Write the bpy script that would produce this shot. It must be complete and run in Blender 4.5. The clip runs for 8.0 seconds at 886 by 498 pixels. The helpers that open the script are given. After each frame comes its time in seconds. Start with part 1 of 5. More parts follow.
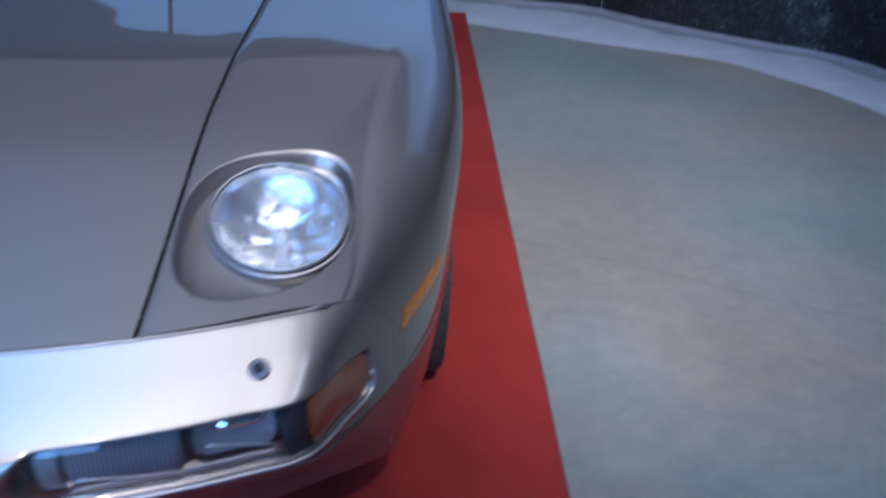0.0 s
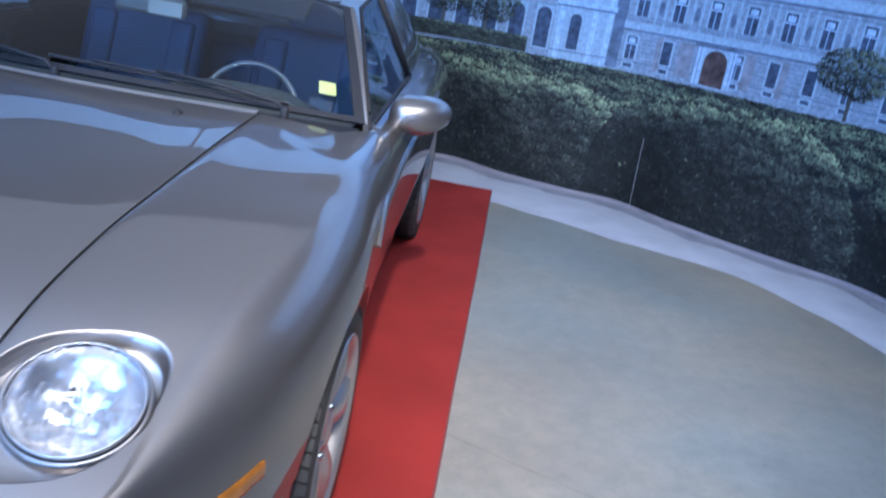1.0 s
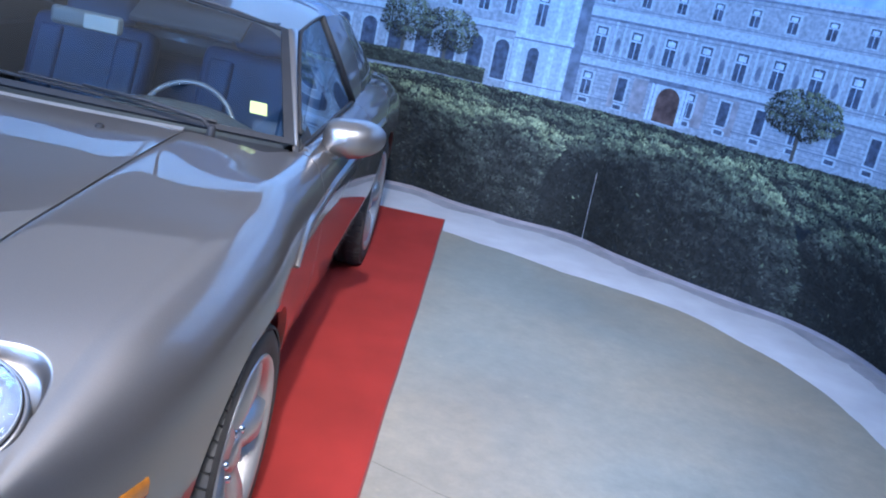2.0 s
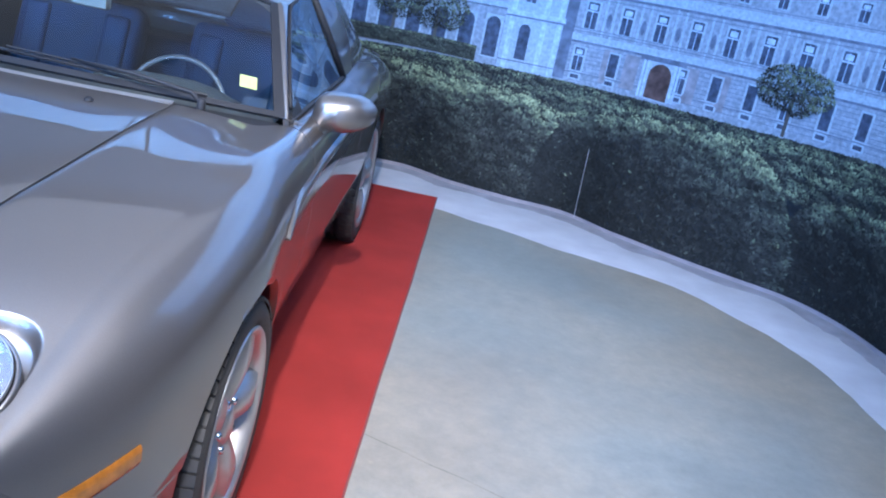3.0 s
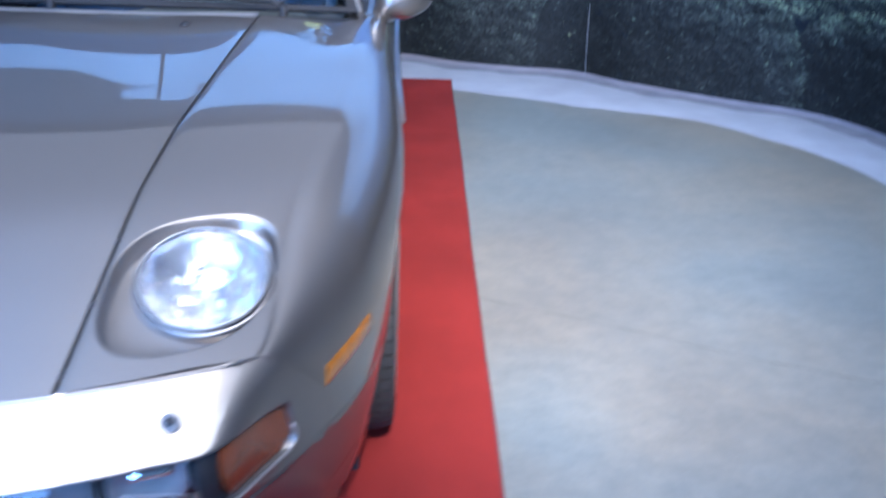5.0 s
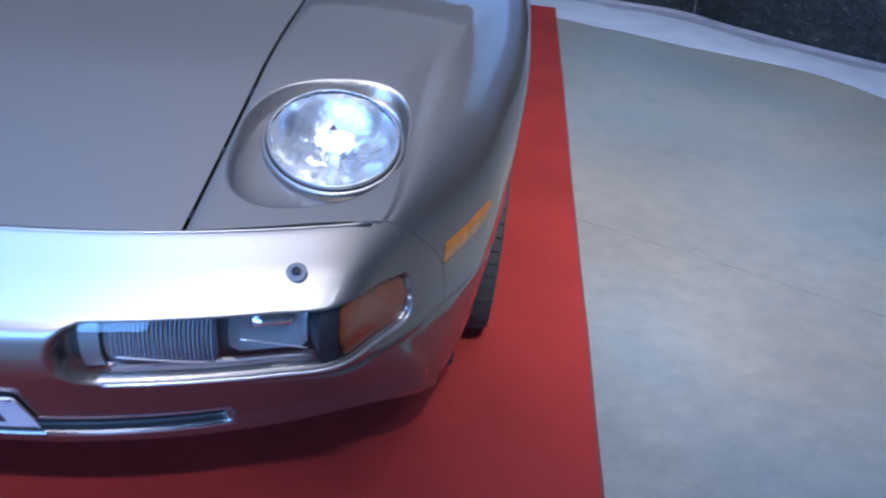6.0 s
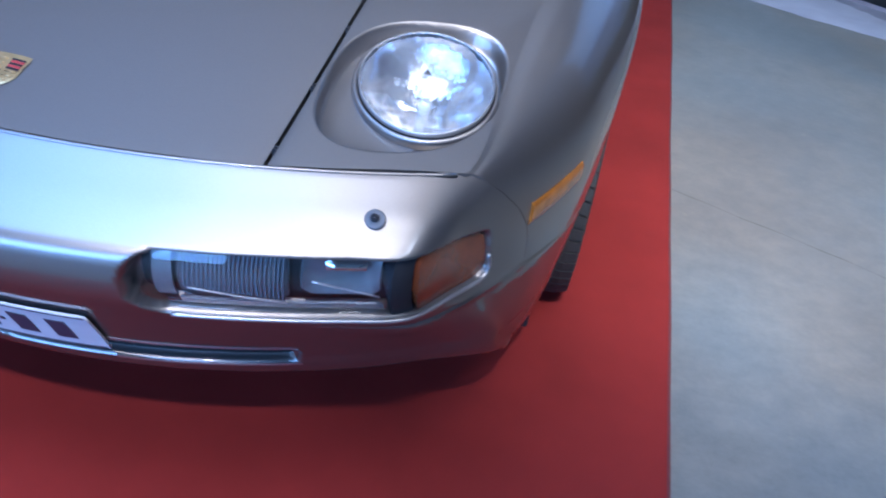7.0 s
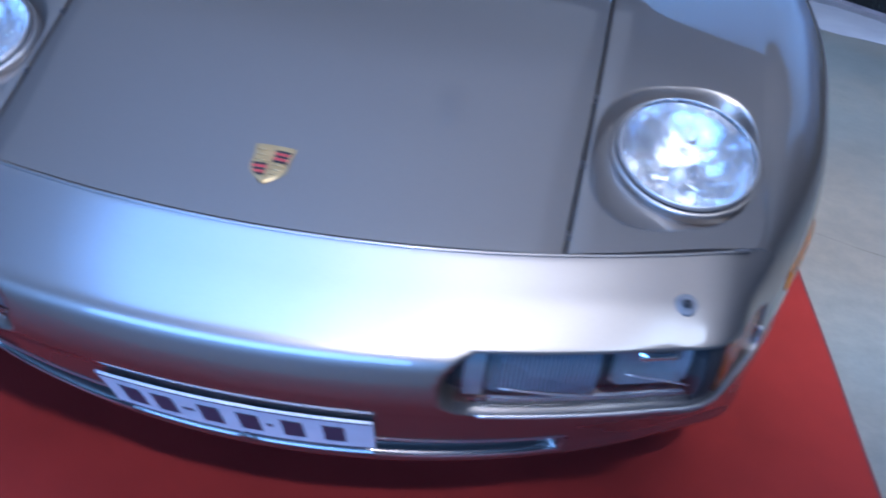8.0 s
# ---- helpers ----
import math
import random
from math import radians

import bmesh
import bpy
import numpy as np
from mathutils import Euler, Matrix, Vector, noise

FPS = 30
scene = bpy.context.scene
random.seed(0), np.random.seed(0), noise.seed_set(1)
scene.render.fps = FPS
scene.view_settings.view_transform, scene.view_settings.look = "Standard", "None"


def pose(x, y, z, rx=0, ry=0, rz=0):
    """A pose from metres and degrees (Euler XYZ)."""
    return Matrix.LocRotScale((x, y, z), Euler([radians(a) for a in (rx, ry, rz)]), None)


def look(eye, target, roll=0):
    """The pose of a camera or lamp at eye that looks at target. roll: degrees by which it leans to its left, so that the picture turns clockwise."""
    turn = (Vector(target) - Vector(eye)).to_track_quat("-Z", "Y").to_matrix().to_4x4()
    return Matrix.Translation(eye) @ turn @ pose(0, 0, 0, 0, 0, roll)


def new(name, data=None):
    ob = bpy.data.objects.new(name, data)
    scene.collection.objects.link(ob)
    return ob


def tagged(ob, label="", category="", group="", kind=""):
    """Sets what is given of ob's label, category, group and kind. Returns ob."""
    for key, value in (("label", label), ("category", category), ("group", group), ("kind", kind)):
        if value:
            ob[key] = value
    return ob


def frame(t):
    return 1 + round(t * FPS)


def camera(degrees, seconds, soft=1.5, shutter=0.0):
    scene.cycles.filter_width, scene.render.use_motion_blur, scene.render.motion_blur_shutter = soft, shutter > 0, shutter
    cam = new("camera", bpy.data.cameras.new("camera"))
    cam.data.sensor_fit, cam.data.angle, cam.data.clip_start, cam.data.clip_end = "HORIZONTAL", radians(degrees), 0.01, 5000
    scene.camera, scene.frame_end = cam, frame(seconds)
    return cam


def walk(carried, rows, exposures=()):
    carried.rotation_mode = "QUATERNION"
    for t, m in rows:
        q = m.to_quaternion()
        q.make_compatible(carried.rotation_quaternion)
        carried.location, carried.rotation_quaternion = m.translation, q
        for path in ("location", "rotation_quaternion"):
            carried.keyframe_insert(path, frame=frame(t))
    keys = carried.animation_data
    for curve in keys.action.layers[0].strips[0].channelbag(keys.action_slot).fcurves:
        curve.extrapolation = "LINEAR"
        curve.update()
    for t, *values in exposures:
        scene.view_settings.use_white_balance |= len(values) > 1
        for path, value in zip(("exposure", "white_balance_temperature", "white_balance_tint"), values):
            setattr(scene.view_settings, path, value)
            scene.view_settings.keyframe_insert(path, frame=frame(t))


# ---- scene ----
cam = camera(50.0, 8.0, soft=2.0, shutter=0.5)
PATH = [
    (0, (0.753, -1.135, 1.387), (0.865, 0.628, 0.45), 3.7),
    (0.5, (0.949, -1.062, 1.42), (1.039, 0.778, 0.641), 5.8),
    (1, (1.146, -1.028, 1.508), (1.068, 0.857, 0.843), 10.0),
    (1.5, (1.253, -1.007, 1.512), (1.201, 0.904, 0.925), 11.8),
    (3, (1.296, -1.022, 1.486), (1.277, 0.878, 0.862), 11.8),
    (3.5, (1.26, -1.023, 1.475), (1.252, 0.87, 0.828), 12.0),
    (4, (1.212, -1.028, 1.468), (1.234, 0.85, 0.78), 11.7),
    (4.5, (1.111, -1.092, 1.455), (1.187, 0.763, 0.71), 7.7),
    (5, (0.92, -1.209, 1.42), (0.989, 0.613, 0.6), 2.1),
    (5.2, (0.822, -1.221, 1.367), (0.887, 0.576, 0.492), 1.3),
    (6.3, (0.817, -1.211, 1.295), (0.699, 0.541, 0.336), 9.0),
    (6.5, (0.84, -1.191, 1.299), (0.688, 0.54, 0.308), 10.1),
    (7, (0.817, -1.165, 1.277), (0.607, 0.529, 0.235), 9.4),
    (7.5, (0.635, -1.117, 1.272), (0.43, 0.581, 0.235), 8.2),
    (8, (0.331, -1.142, 1.268), (0.203, 0.583, 0.264), 7.9),
]
EXPOSE = [(0, -1.2, 5200, 10), (0.5, -0.92, 5300, 10), (1.0, -0.46, 5260, 10), (1.5, -0.20, 5250, 10), (3.5, -0.06, 5195, 10), (4.5, -0.10, 5160, 10), (5.0, -0.14, 5130, 10), (6.5, -0.81, 5040, 10), (7.5, -0.74, 4950, 10), (8, -0.80, 4890, 10)]
walk(cam, [(t, look(eye, target, roll)) for t, eye, target, roll in PATH], EXPOSE)

# ---- world, light, exposure ----
world = bpy.data.worlds.new("world")
scene.world = world
world.use_nodes = True
wn = world.node_tree.nodes
sky = wn.new("ShaderNodeTexSky")
sky.sky_type = "NISHITA"
sky.sun_disc = False
sky.sun_elevation, sky.sun_rotation = radians(48), radians(150)
wn["Background"].inputs["Strength"].default_value = 0.10
world.node_tree.links.new(sky.outputs[0], wn["Background"].inputs["Color"])

LAMP = (1.3, -2.8, 4.35)


def area_lamp(name, m, sx, sy, energy, color):
    data = bpy.data.lights.new(name, "AREA")
    data.shape, data.size, data.size_y = "RECTANGLE", sx, sy
    data.energy, data.color = energy, color
    ob = new(name, data)
    ob.matrix_world = m
    return ob


area_lamp("front_window_lamp", pose(-2.0, -8.85, 2.6, 90, 0, 0), 9.0, 4.0, 2050, (0.27, 0.51, 1.0))
spot = bpy.data.lights.new("hall_spot", "SPOT")
spot.energy, spot.color, spot.spot_size, spot.spot_blend, spot.shadow_soft_size = 4000, (1.0, 0.88, 0.76), radians(36), 1.0, 0.07
hall_spot = new("hall_spot", spot)
hall_spot.matrix_world = look(LAMP, (1.25, 2.55, 0.0))
FLOOR_SPOT, FLOOR_AT = (1.75, -2.9, 4.35), (1.2, 1.75, 0.0)
fspot = bpy.data.lights.new("floor_spot", "SPOT")
fspot.energy, fspot.color, fspot.spot_size, fspot.spot_blend, fspot.shadow_soft_size = 1700, (1.0, 0.79, 0.58), radians(21), 1.0, 0.07
new("floor_spot", fspot).matrix_world = look(FLOOR_SPOT, FLOOR_AT)
FRONT_SPOT, FRONT_AT = (0.9, -3.0, 4.35), (-0.40, 0.25, 0.0)
nspot = bpy.data.lights.new("front_spot", "SPOT")
nspot.energy, nspot.color, nspot.spot_size, nspot.spot_blend, nspot.shadow_soft_size = 1700, (1.0, 0.84, 0.76), radians(26), 1.0, 0.09
new("front_spot", nspot).matrix_world = look(FRONT_SPOT, FRONT_AT)
# unseen fill light, added to brighten what the bonnet reflects
area_lamp("ceiling_fill_lamp", pose(-1.5, 3.5, 4.94), 6.0, 6.2, 64, (1.0, 0.95, 0.93))
WASH, WASH_AT = (2.3, 0.9, 4.6), (2.0, 4.0, 1.05)
wash = bpy.data.lights.new("mural_spot", "SPOT")
wash.energy, wash.color, wash.spot_size, wash.spot_blend, wash.shadow_soft_size = 465, (0.50, 0.70, 1.0), radians(78), 1.0, 0.12
new("mural_spot", wash).matrix_world = look(WASH, WASH_AT)

# unseen lamp added to brighten the mural's top for the bonnet's reflection
UPPER, UPPER_AT = (0.2, 2.2, 4.6), (0.1, 4.9, 2.75)
upper = bpy.data.lights.new("mural_top_fill", "SPOT")
upper.energy, upper.color, upper.spot_size, upper.spot_blend, upper.shadow_soft_size = 420, (0.55, 0.74, 1.0), radians(80), 0.6, 0.12
new("mural_top_fill", upper).matrix_world = look(UPPER, UPPER_AT)

# ---- materials ----


def mat(name, color, rough=0.5, metal=0.0, var=0.12, scale=6.0, bump=0.0, bscale=60.0, coat=0.0, coat_rough=0.04, coat_ior=1.5, spec=0.5, island=False, dark=None, trans=0.0, ior=1.5, emit=0.0):
    m = bpy.data.materials.new(name)
    m.use_nodes = True
    nt = m.node_tree
    b = nt.nodes["Principled BSDF"]
    b.inputs["Roughness"].default_value = rough
    b.inputs["Metallic"].default_value = metal
    b.inputs["Coat Weight"].default_value = coat
    b.inputs["Coat Roughness"].default_value = coat_rough
    b.inputs["Coat IOR"].default_value = coat_ior
    b.inputs["Specular IOR Level"].default_value = spec
    b.inputs["Transmission Weight"].default_value = trans
    b.inputs["IOR"].default_value = ior
    tc = nt.nodes.new("ShaderNodeTexCoord")
    n1 = nt.nodes.new("ShaderNodeTexNoise")
    n1.inputs["Scale"].default_value, n1.inputs["Detail"].default_value = scale, 5
    nt.links.new(tc.outputs["Object"], n1.inputs["Vector"])
    ramp = nt.nodes.new("ShaderNodeValToRGB")
    lo = dark or [c * (1 - var) for c in color]
    hi = [min(1, c * (1 + var)) for c in color]
    ramp.color_ramp.elements[0].position, ramp.color_ramp.elements[1].position = 0.3, 0.7
    ramp.color_ramp.elements[0].color, ramp.color_ramp.elements[1].color = (*lo, 1), (*hi, 1)
    nt.links.new(n1.outputs[0], ramp.inputs[0])
    out = ramp.outputs[0]
    if island:
        geo = nt.nodes.new("ShaderNodeNewGeometry")
        hsv = nt.nodes.new("ShaderNodeHueSaturation")
        mr = nt.nodes.new("ShaderNodeMapRange")
        mr.inputs["To Min"].default_value, mr.inputs["To Max"].default_value = 0.6, 1.4
        nt.links.new(geo.outputs["Random Per Island"], mr.inputs[0])
        nt.links.new(mr.outputs[0], hsv.inputs["Value"])
        nt.links.new(out, hsv.inputs["Color"])
        out = hsv.outputs[0]
    nt.links.new(out, b.inputs["Base Color"])
    if bump:
        n2 = nt.nodes.new("ShaderNodeTexNoise")
        n2.inputs["Scale"].default_value, n2.inputs["Detail"].default_value = bscale, 4
        nt.links.new(tc.outputs["Object"], n2.inputs["Vector"])
        bp = nt.nodes.new("ShaderNodeBump")
        bp.inputs["Strength"].default_value, bp.inputs["Distance"].default_value = bump, 0.004
        nt.links.new(n2.outputs[0], bp.inputs["Height"])
        nt.links.new(bp.outputs[0], b.inputs["Normal"])
    if emit:
        b.inputs["Emission Strength"].default_value = emit
        nt.links.new(out, b.inputs["Emission Color"])
    return m


def concrete_mat():
    m = mat("polished_concrete", (0.160, 0.157, 0.143), rough=0.42, var=0.12, scale=1.6, bump=0.03, bscale=9, spec=0.4)
    nt = m.node_tree
    b = nt.nodes["Principled BSDF"]
    base = b.inputs["Base Color"].links[0].from_socket
    tc = nt.nodes["Texture Coordinate"]
    n = nt.nodes.new("ShaderNodeTexNoise")
    n.inputs["Scale"].default_value, n.inputs["Detail"].default_value, n.inputs["Roughness"].default_value = 13.0, 10, 0.78
    nt.links.new(tc.outputs["Object"], n.inputs["Vector"])
    r = nt.nodes.new("ShaderNodeValToRGB")
    r.color_ramp.elements[0].position, r.color_ramp.elements[1].position = 0.33, 0.62
    r.color_ramp.elements[0].color, r.color_ramp.elements[1].color = (0.77, 0.78, 0.775, 1), (1.09, 1.085, 1.075, 1)
    nt.links.new(n.outputs[0], r.inputs[0])
    mx = nt.nodes.new("ShaderNodeMix")
    mx.data_type, mx.blend_type = "RGBA", "MULTIPLY"
    mx.inputs[0].default_value = 1.0
    nt.links.new(base, mx.inputs[6])
    nt.links.new(r.outputs[0], mx.inputs[7])
    # warm and cool stains, and small scattered specks
    n3 = nt.nodes.new("ShaderNodeTexNoise")
    n3.inputs["Scale"].default_value, n3.inputs["Detail"].default_value = 0.9, 4
    nt.links.new(tc.outputs["Object"], n3.inputs["Vector"])
    r3 = nt.nodes.new("ShaderNodeValToRGB")
    r3.color_ramp.elements[0].position, r3.color_ramp.elements[1].position = 0.38, 0.62
    r3.color_ramp.elements[0].color, r3.color_ramp.elements[1].color = (1.09, 1.0, 0.88, 1), (0.93, 1.0, 1.03, 1)
    nt.links.new(n3.outputs[0], r3.inputs[0])
    n4 = nt.nodes.new("ShaderNodeTexVoronoi")
    n4.inputs["Scale"].default_value = 7.0
    nt.links.new(tc.outputs["Object"], n4.inputs["Vector"])
    r4 = nt.nodes.new("ShaderNodeValToRGB")
    r4.color_ramp.elements[0].position, r4.color_ramp.elements[1].position = 0.03, 0.075
    r4.color_ramp.elements[0].color, r4.color_ramp.elements[1].color = (1.16, 1.14, 1.08, 1), (1, 1, 1, 1)
    nt.links.new(n4.outputs["Distance"], r4.inputs[0])
    out = mx.outputs[2]
    n5 = nt.nodes.new("ShaderNodeTexNoise")
    n5.inputs["Scale"].default_value, n5.inputs["Detail"].default_value = 4.2, 7
    nt.links.new(tc.outputs["Object"], n5.inputs["Vector"])
    r5 = nt.nodes.new("ShaderNodeValToRGB")
    r5.color_ramp.elements[0].position, r5.color_ramp.elements[1].position = 0.58, 0.70
    r5.color_ramp.elements[0].color, r5.color_ramp.elements[1].color = (1, 1, 1, 1), (0.90, 0.91, 0.92, 1)
    nt.links.new(n5.outputs[0], r5.inputs[0])
    for r_ in (r3, r4, r5):
        m2 = nt.nodes.new("ShaderNodeMix")
        m2.data_type, m2.blend_type = "RGBA", "MULTIPLY"
        m2.inputs[0].default_value = 1.0
        nt.links.new(out, m2.inputs[6])
        nt.links.new(r_.outputs[0], m2.inputs[7])
        out = m2.outputs[2]
    nt.links.new(out, b.inputs["Base Color"])
    rr = nt.nodes.new("ShaderNodeMapRange")
    rr.inputs["To Min"].default_value, rr.inputs["To Max"].default_value = 0.34, 0.6
    nt.links.new(n.outputs[0], rr.inputs[0])
    nt.links.new(rr.outputs[0], b.inputs["Roughness"])
    return m


PAINT = mat("bronze_grey_metallic_paint", (0.202, 0.185, 0.173), rough=0.40, metal=0.88, var=0.06, scale=700, coat=1.0, coat_rough=0.022, coat_ior=1.58)
PAINT.node_tree.nodes["Principled BSDF"].inputs["Specular Tint"].default_value = (0.22, 0.22, 0.25, 1)  # flakes stay dark at a grazing angle
BLACK_TRIM = mat("black_trim", (0.012, 0.012, 0.014), rough=0.65, var=0.2, spec=0.25)
RUBBER = mat("tyre_rubber", (0.015, 0.014, 0.0135), rough=0.72, var=0.25, scale=20, bump=0.2, bscale=200)
ALLOY = mat("silver_alloy", (0.42, 0.41, 0.41), rough=0.40, metal=0.9, var=0.05, scale=30, coat=0.3)
CHROME = mat("chrome", (0.80, 0.81, 0.83), rough=0.08, metal=1.0, var=0.03)
# light and dark blotches put into the colour for the lamp's mottled reflections
REFLECT = mat("lamp_reflector", (0.68, 0.66, 0.64), rough=0.18, metal=0.84, dark=(0.24, 0.25, 0.28), scale=17, bump=0.6, bscale=26)
GREY_RUBBER = mat("grey_rubber", (0.085, 0.085, 0.092), rough=0.6, var=0.15, scale=90)
def fluted_mat():
    m = mat("fluted_lamp_glass", (0.97, 0.98, 1.0), rough=0.05, var=0.01, trans=1.0, ior=1.18)
    nt = m.node_tree
    tc = nt.nodes["Texture Coordinate"]
    w = nt.nodes.new("ShaderNodeTexWave")
    w.bands_direction = "X"
    w.inputs["Scale"].default_value, w.inputs["Distortion"].default_value, w.inputs["Detail"].default_value, w.inputs["Detail Scale"].default_value = 22, 3.0, 2, 1.5
    nt.links.new(tc.outputs["Object"], w.inputs["Vector"])
    n = nt.nodes.new("ShaderNodeTexVoronoi")
    n.inputs["Scale"].default_value = 34
    nt.links.new(tc.outputs["Object"], n.inputs["Vector"])
    ad = nt.nodes.new("ShaderNodeMath")
    nt.links.new(w.outputs["Fac"], ad.inputs[0])
    nt.links.new(n.outputs["Distance"], ad.inputs[1])
    bp = nt.nodes.new("ShaderNodeBump")
    bp.inputs["Strength"].default_value, bp.inputs["Distance"].default_value = 0.5, 0.004
    nt.links.new(ad.outputs[0], bp.inputs["Height"])
    nt.links.new(bp.outputs[0], nt.nodes["Principled BSDF"].inputs["Normal"])
    return m


FLUTED = fluted_mat()
GLASS = mat("lamp_glass", (0.96, 0.98, 1.0), rough=0.06, var=0.01, trans=1.0, ior=1.45, bump=0.35, bscale=90)
CLEAR = mat("clear_glass", (0.95, 0.98, 1.0), rough=0.0, var=0.01, trans=1.0, ior=1.001, coat=1.0, coat_rough=0.02)
TINT = mat("window_glass", (0.55, 0.74, 0.86), rough=0.0, var=0.01, trans=1.0, ior=1.001, coat=1.0, coat_rough=0.01)
AMBER = mat("amber_plastic", (0.245, 0.085, 0.007), rough=0.25, var=0.25, scale=40, coat=0.4, bump=0.2, bscale=180)
ORANGE = mat("orange_lens", (0.13, 0.03, 0.009), rough=0.25, var=0.15, scale=30, coat=0.25, bump=0.1, bscale=160)
LEATHER = mat("dark_blue_leather", (0.005, 0.021, 0.052), rough=0.6, var=0.35, scale=8, bump=0.2, bscale=120)
DASH = mat("dashboard_vinyl", (0.030, 0.032, 0.030), rough=0.6, var=0.2, bump=0.2, bscale=150)
PLATE = mat("licence_plate_enamel", (0.52, 0.52, 0.54), rough=0.4, var=0.06, scale=20)
INK = mat("dark_plate_ink", (0.03, 0.03, 0.05), rough=0.5)
GOLD = mat("badge_gold", (0.40, 0.29, 0.14), rough=0.3, metal=0.7, var=0.1, scale=80)
BADGE_RED = mat("badge_red", (0.28, 0.03, 0.03), rough=0.3, coat=0.5)
STICKER = mat("pale_yellow_sticker", (0.40, 0.36, 0.10), rough=0.6, var=0.05)
CARPET = mat("red_carpet_pile", (0.180, 0.0165, 0.0134), rough=0.95, var=0.15, scale=3.0, bump=0.6, bscale=500, spec=0.15)
CONCRETE = concrete_mat()
BORDER = mat("pale_floor_border", (0.27, 0.27, 0.29), rough=0.55, var=0.10, scale=5, bump=0.06, bscale=25)
STRIP = mat("dull_grey_strip", (0.150, 0.147, 0.164), rough=0.7, var=0.2, scale=8)
BINDING = mat("dark_carpet_binding", (0.10, 0.016, 0.016), rough=0.9, var=0.2, scale=30)
HEM = mat("grey_mural_hem", (0.17, 0.155, 0.175), rough=0.7, var=0.15, scale=9)
GROOVE = mat("floor_joint_filler", (0.105, 0.097, 0.082), rough=0.8, var=0.3, scale=20)
WALLM = mat("plain_hall_wall", (0.34, 0.33, 0.32), rough=0.85, var=0.06, scale=2)
CEIL = mat("hall_ceiling_paint", (0.26, 0.25, 0.24), rough=0.9, var=0.06, scale=2)
DARKWALL = mat("dark_hall_wall", (0.06, 0.06, 0.065), rough=0.8, var=0.1, scale=2)
STEEL = mat("grey_painted_steel", (0.30, 0.31, 0.33), rough=0.5, metal=0.3, var=0.1)
COOL_GLOW = mat("cool_lamp_glow", (0.75, 0.88, 1.0), emit=14.0)
LAMP_GLOW = mat("lamp_glow", (1.0, 0.90, 0.76), emit=70.0)
FOG_REFLECT = mat("fog_reflector", (0.17, 0.185, 0.20), rough=0.3, metal=0.7, var=0.1, scale=40, bump=0.2, bscale=90)
FOG_RIB = mat("ribbed_lamp_glass", (0.075, 0.085, 0.10), rough=0.25, var=0.1, scale=60, spec=0.4)
SKYGLOW = mat("sky_backdrop", (0.55, 0.76, 1.0), var=0.15, scale=0.5, emit=2.2)


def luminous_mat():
    """Glow of the added, unseen ceiling sheet: bluish at one end, warm at the other, dying away at its edges."""
    m = bpy.data.materials.new("ceiling_glow_sheet")
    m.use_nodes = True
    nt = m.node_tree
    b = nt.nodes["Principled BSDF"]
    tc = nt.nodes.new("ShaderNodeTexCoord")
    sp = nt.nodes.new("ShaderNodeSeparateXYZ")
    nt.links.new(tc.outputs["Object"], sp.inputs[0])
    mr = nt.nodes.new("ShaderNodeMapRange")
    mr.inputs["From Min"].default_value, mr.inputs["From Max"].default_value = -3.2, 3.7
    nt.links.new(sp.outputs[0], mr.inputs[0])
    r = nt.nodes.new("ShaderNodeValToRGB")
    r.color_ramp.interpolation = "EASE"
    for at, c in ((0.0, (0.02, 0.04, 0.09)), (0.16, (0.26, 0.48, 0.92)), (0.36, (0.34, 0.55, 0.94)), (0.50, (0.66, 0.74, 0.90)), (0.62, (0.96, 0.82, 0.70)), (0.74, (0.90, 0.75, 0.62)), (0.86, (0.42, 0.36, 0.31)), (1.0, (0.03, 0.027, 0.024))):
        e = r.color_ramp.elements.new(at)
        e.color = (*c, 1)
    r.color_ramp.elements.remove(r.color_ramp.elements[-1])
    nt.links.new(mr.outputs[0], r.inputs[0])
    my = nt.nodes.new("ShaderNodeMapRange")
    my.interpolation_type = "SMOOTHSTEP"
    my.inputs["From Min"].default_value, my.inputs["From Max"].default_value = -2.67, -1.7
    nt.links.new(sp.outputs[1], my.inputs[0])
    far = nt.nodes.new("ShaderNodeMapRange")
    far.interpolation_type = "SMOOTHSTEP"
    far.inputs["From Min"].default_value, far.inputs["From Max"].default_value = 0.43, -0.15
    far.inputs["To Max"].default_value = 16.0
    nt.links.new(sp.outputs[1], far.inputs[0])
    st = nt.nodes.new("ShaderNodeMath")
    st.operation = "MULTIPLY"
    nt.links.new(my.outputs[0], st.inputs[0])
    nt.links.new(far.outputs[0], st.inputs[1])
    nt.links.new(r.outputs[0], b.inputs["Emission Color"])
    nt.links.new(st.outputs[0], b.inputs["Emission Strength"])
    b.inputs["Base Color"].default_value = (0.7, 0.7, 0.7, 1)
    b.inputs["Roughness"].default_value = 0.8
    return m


# ---- mesh helpers ----


def part(name, bm, material, parent=None, label="", smooth=False):
    """Links a bmesh as one mesh object under a thing or a part."""
    me = bpy.data.meshes.new(name)
    bm.to_mesh(me)
    bm.free()
    for m in material if isinstance(material, (list, tuple)) else [material]:
        me.materials.append(m)
    if smooth:
        me.shade_smooth()
    ob = new(name, me)
    if parent:
        ob.parent = parent
    if label:
        ob["label"] = label
    return ob


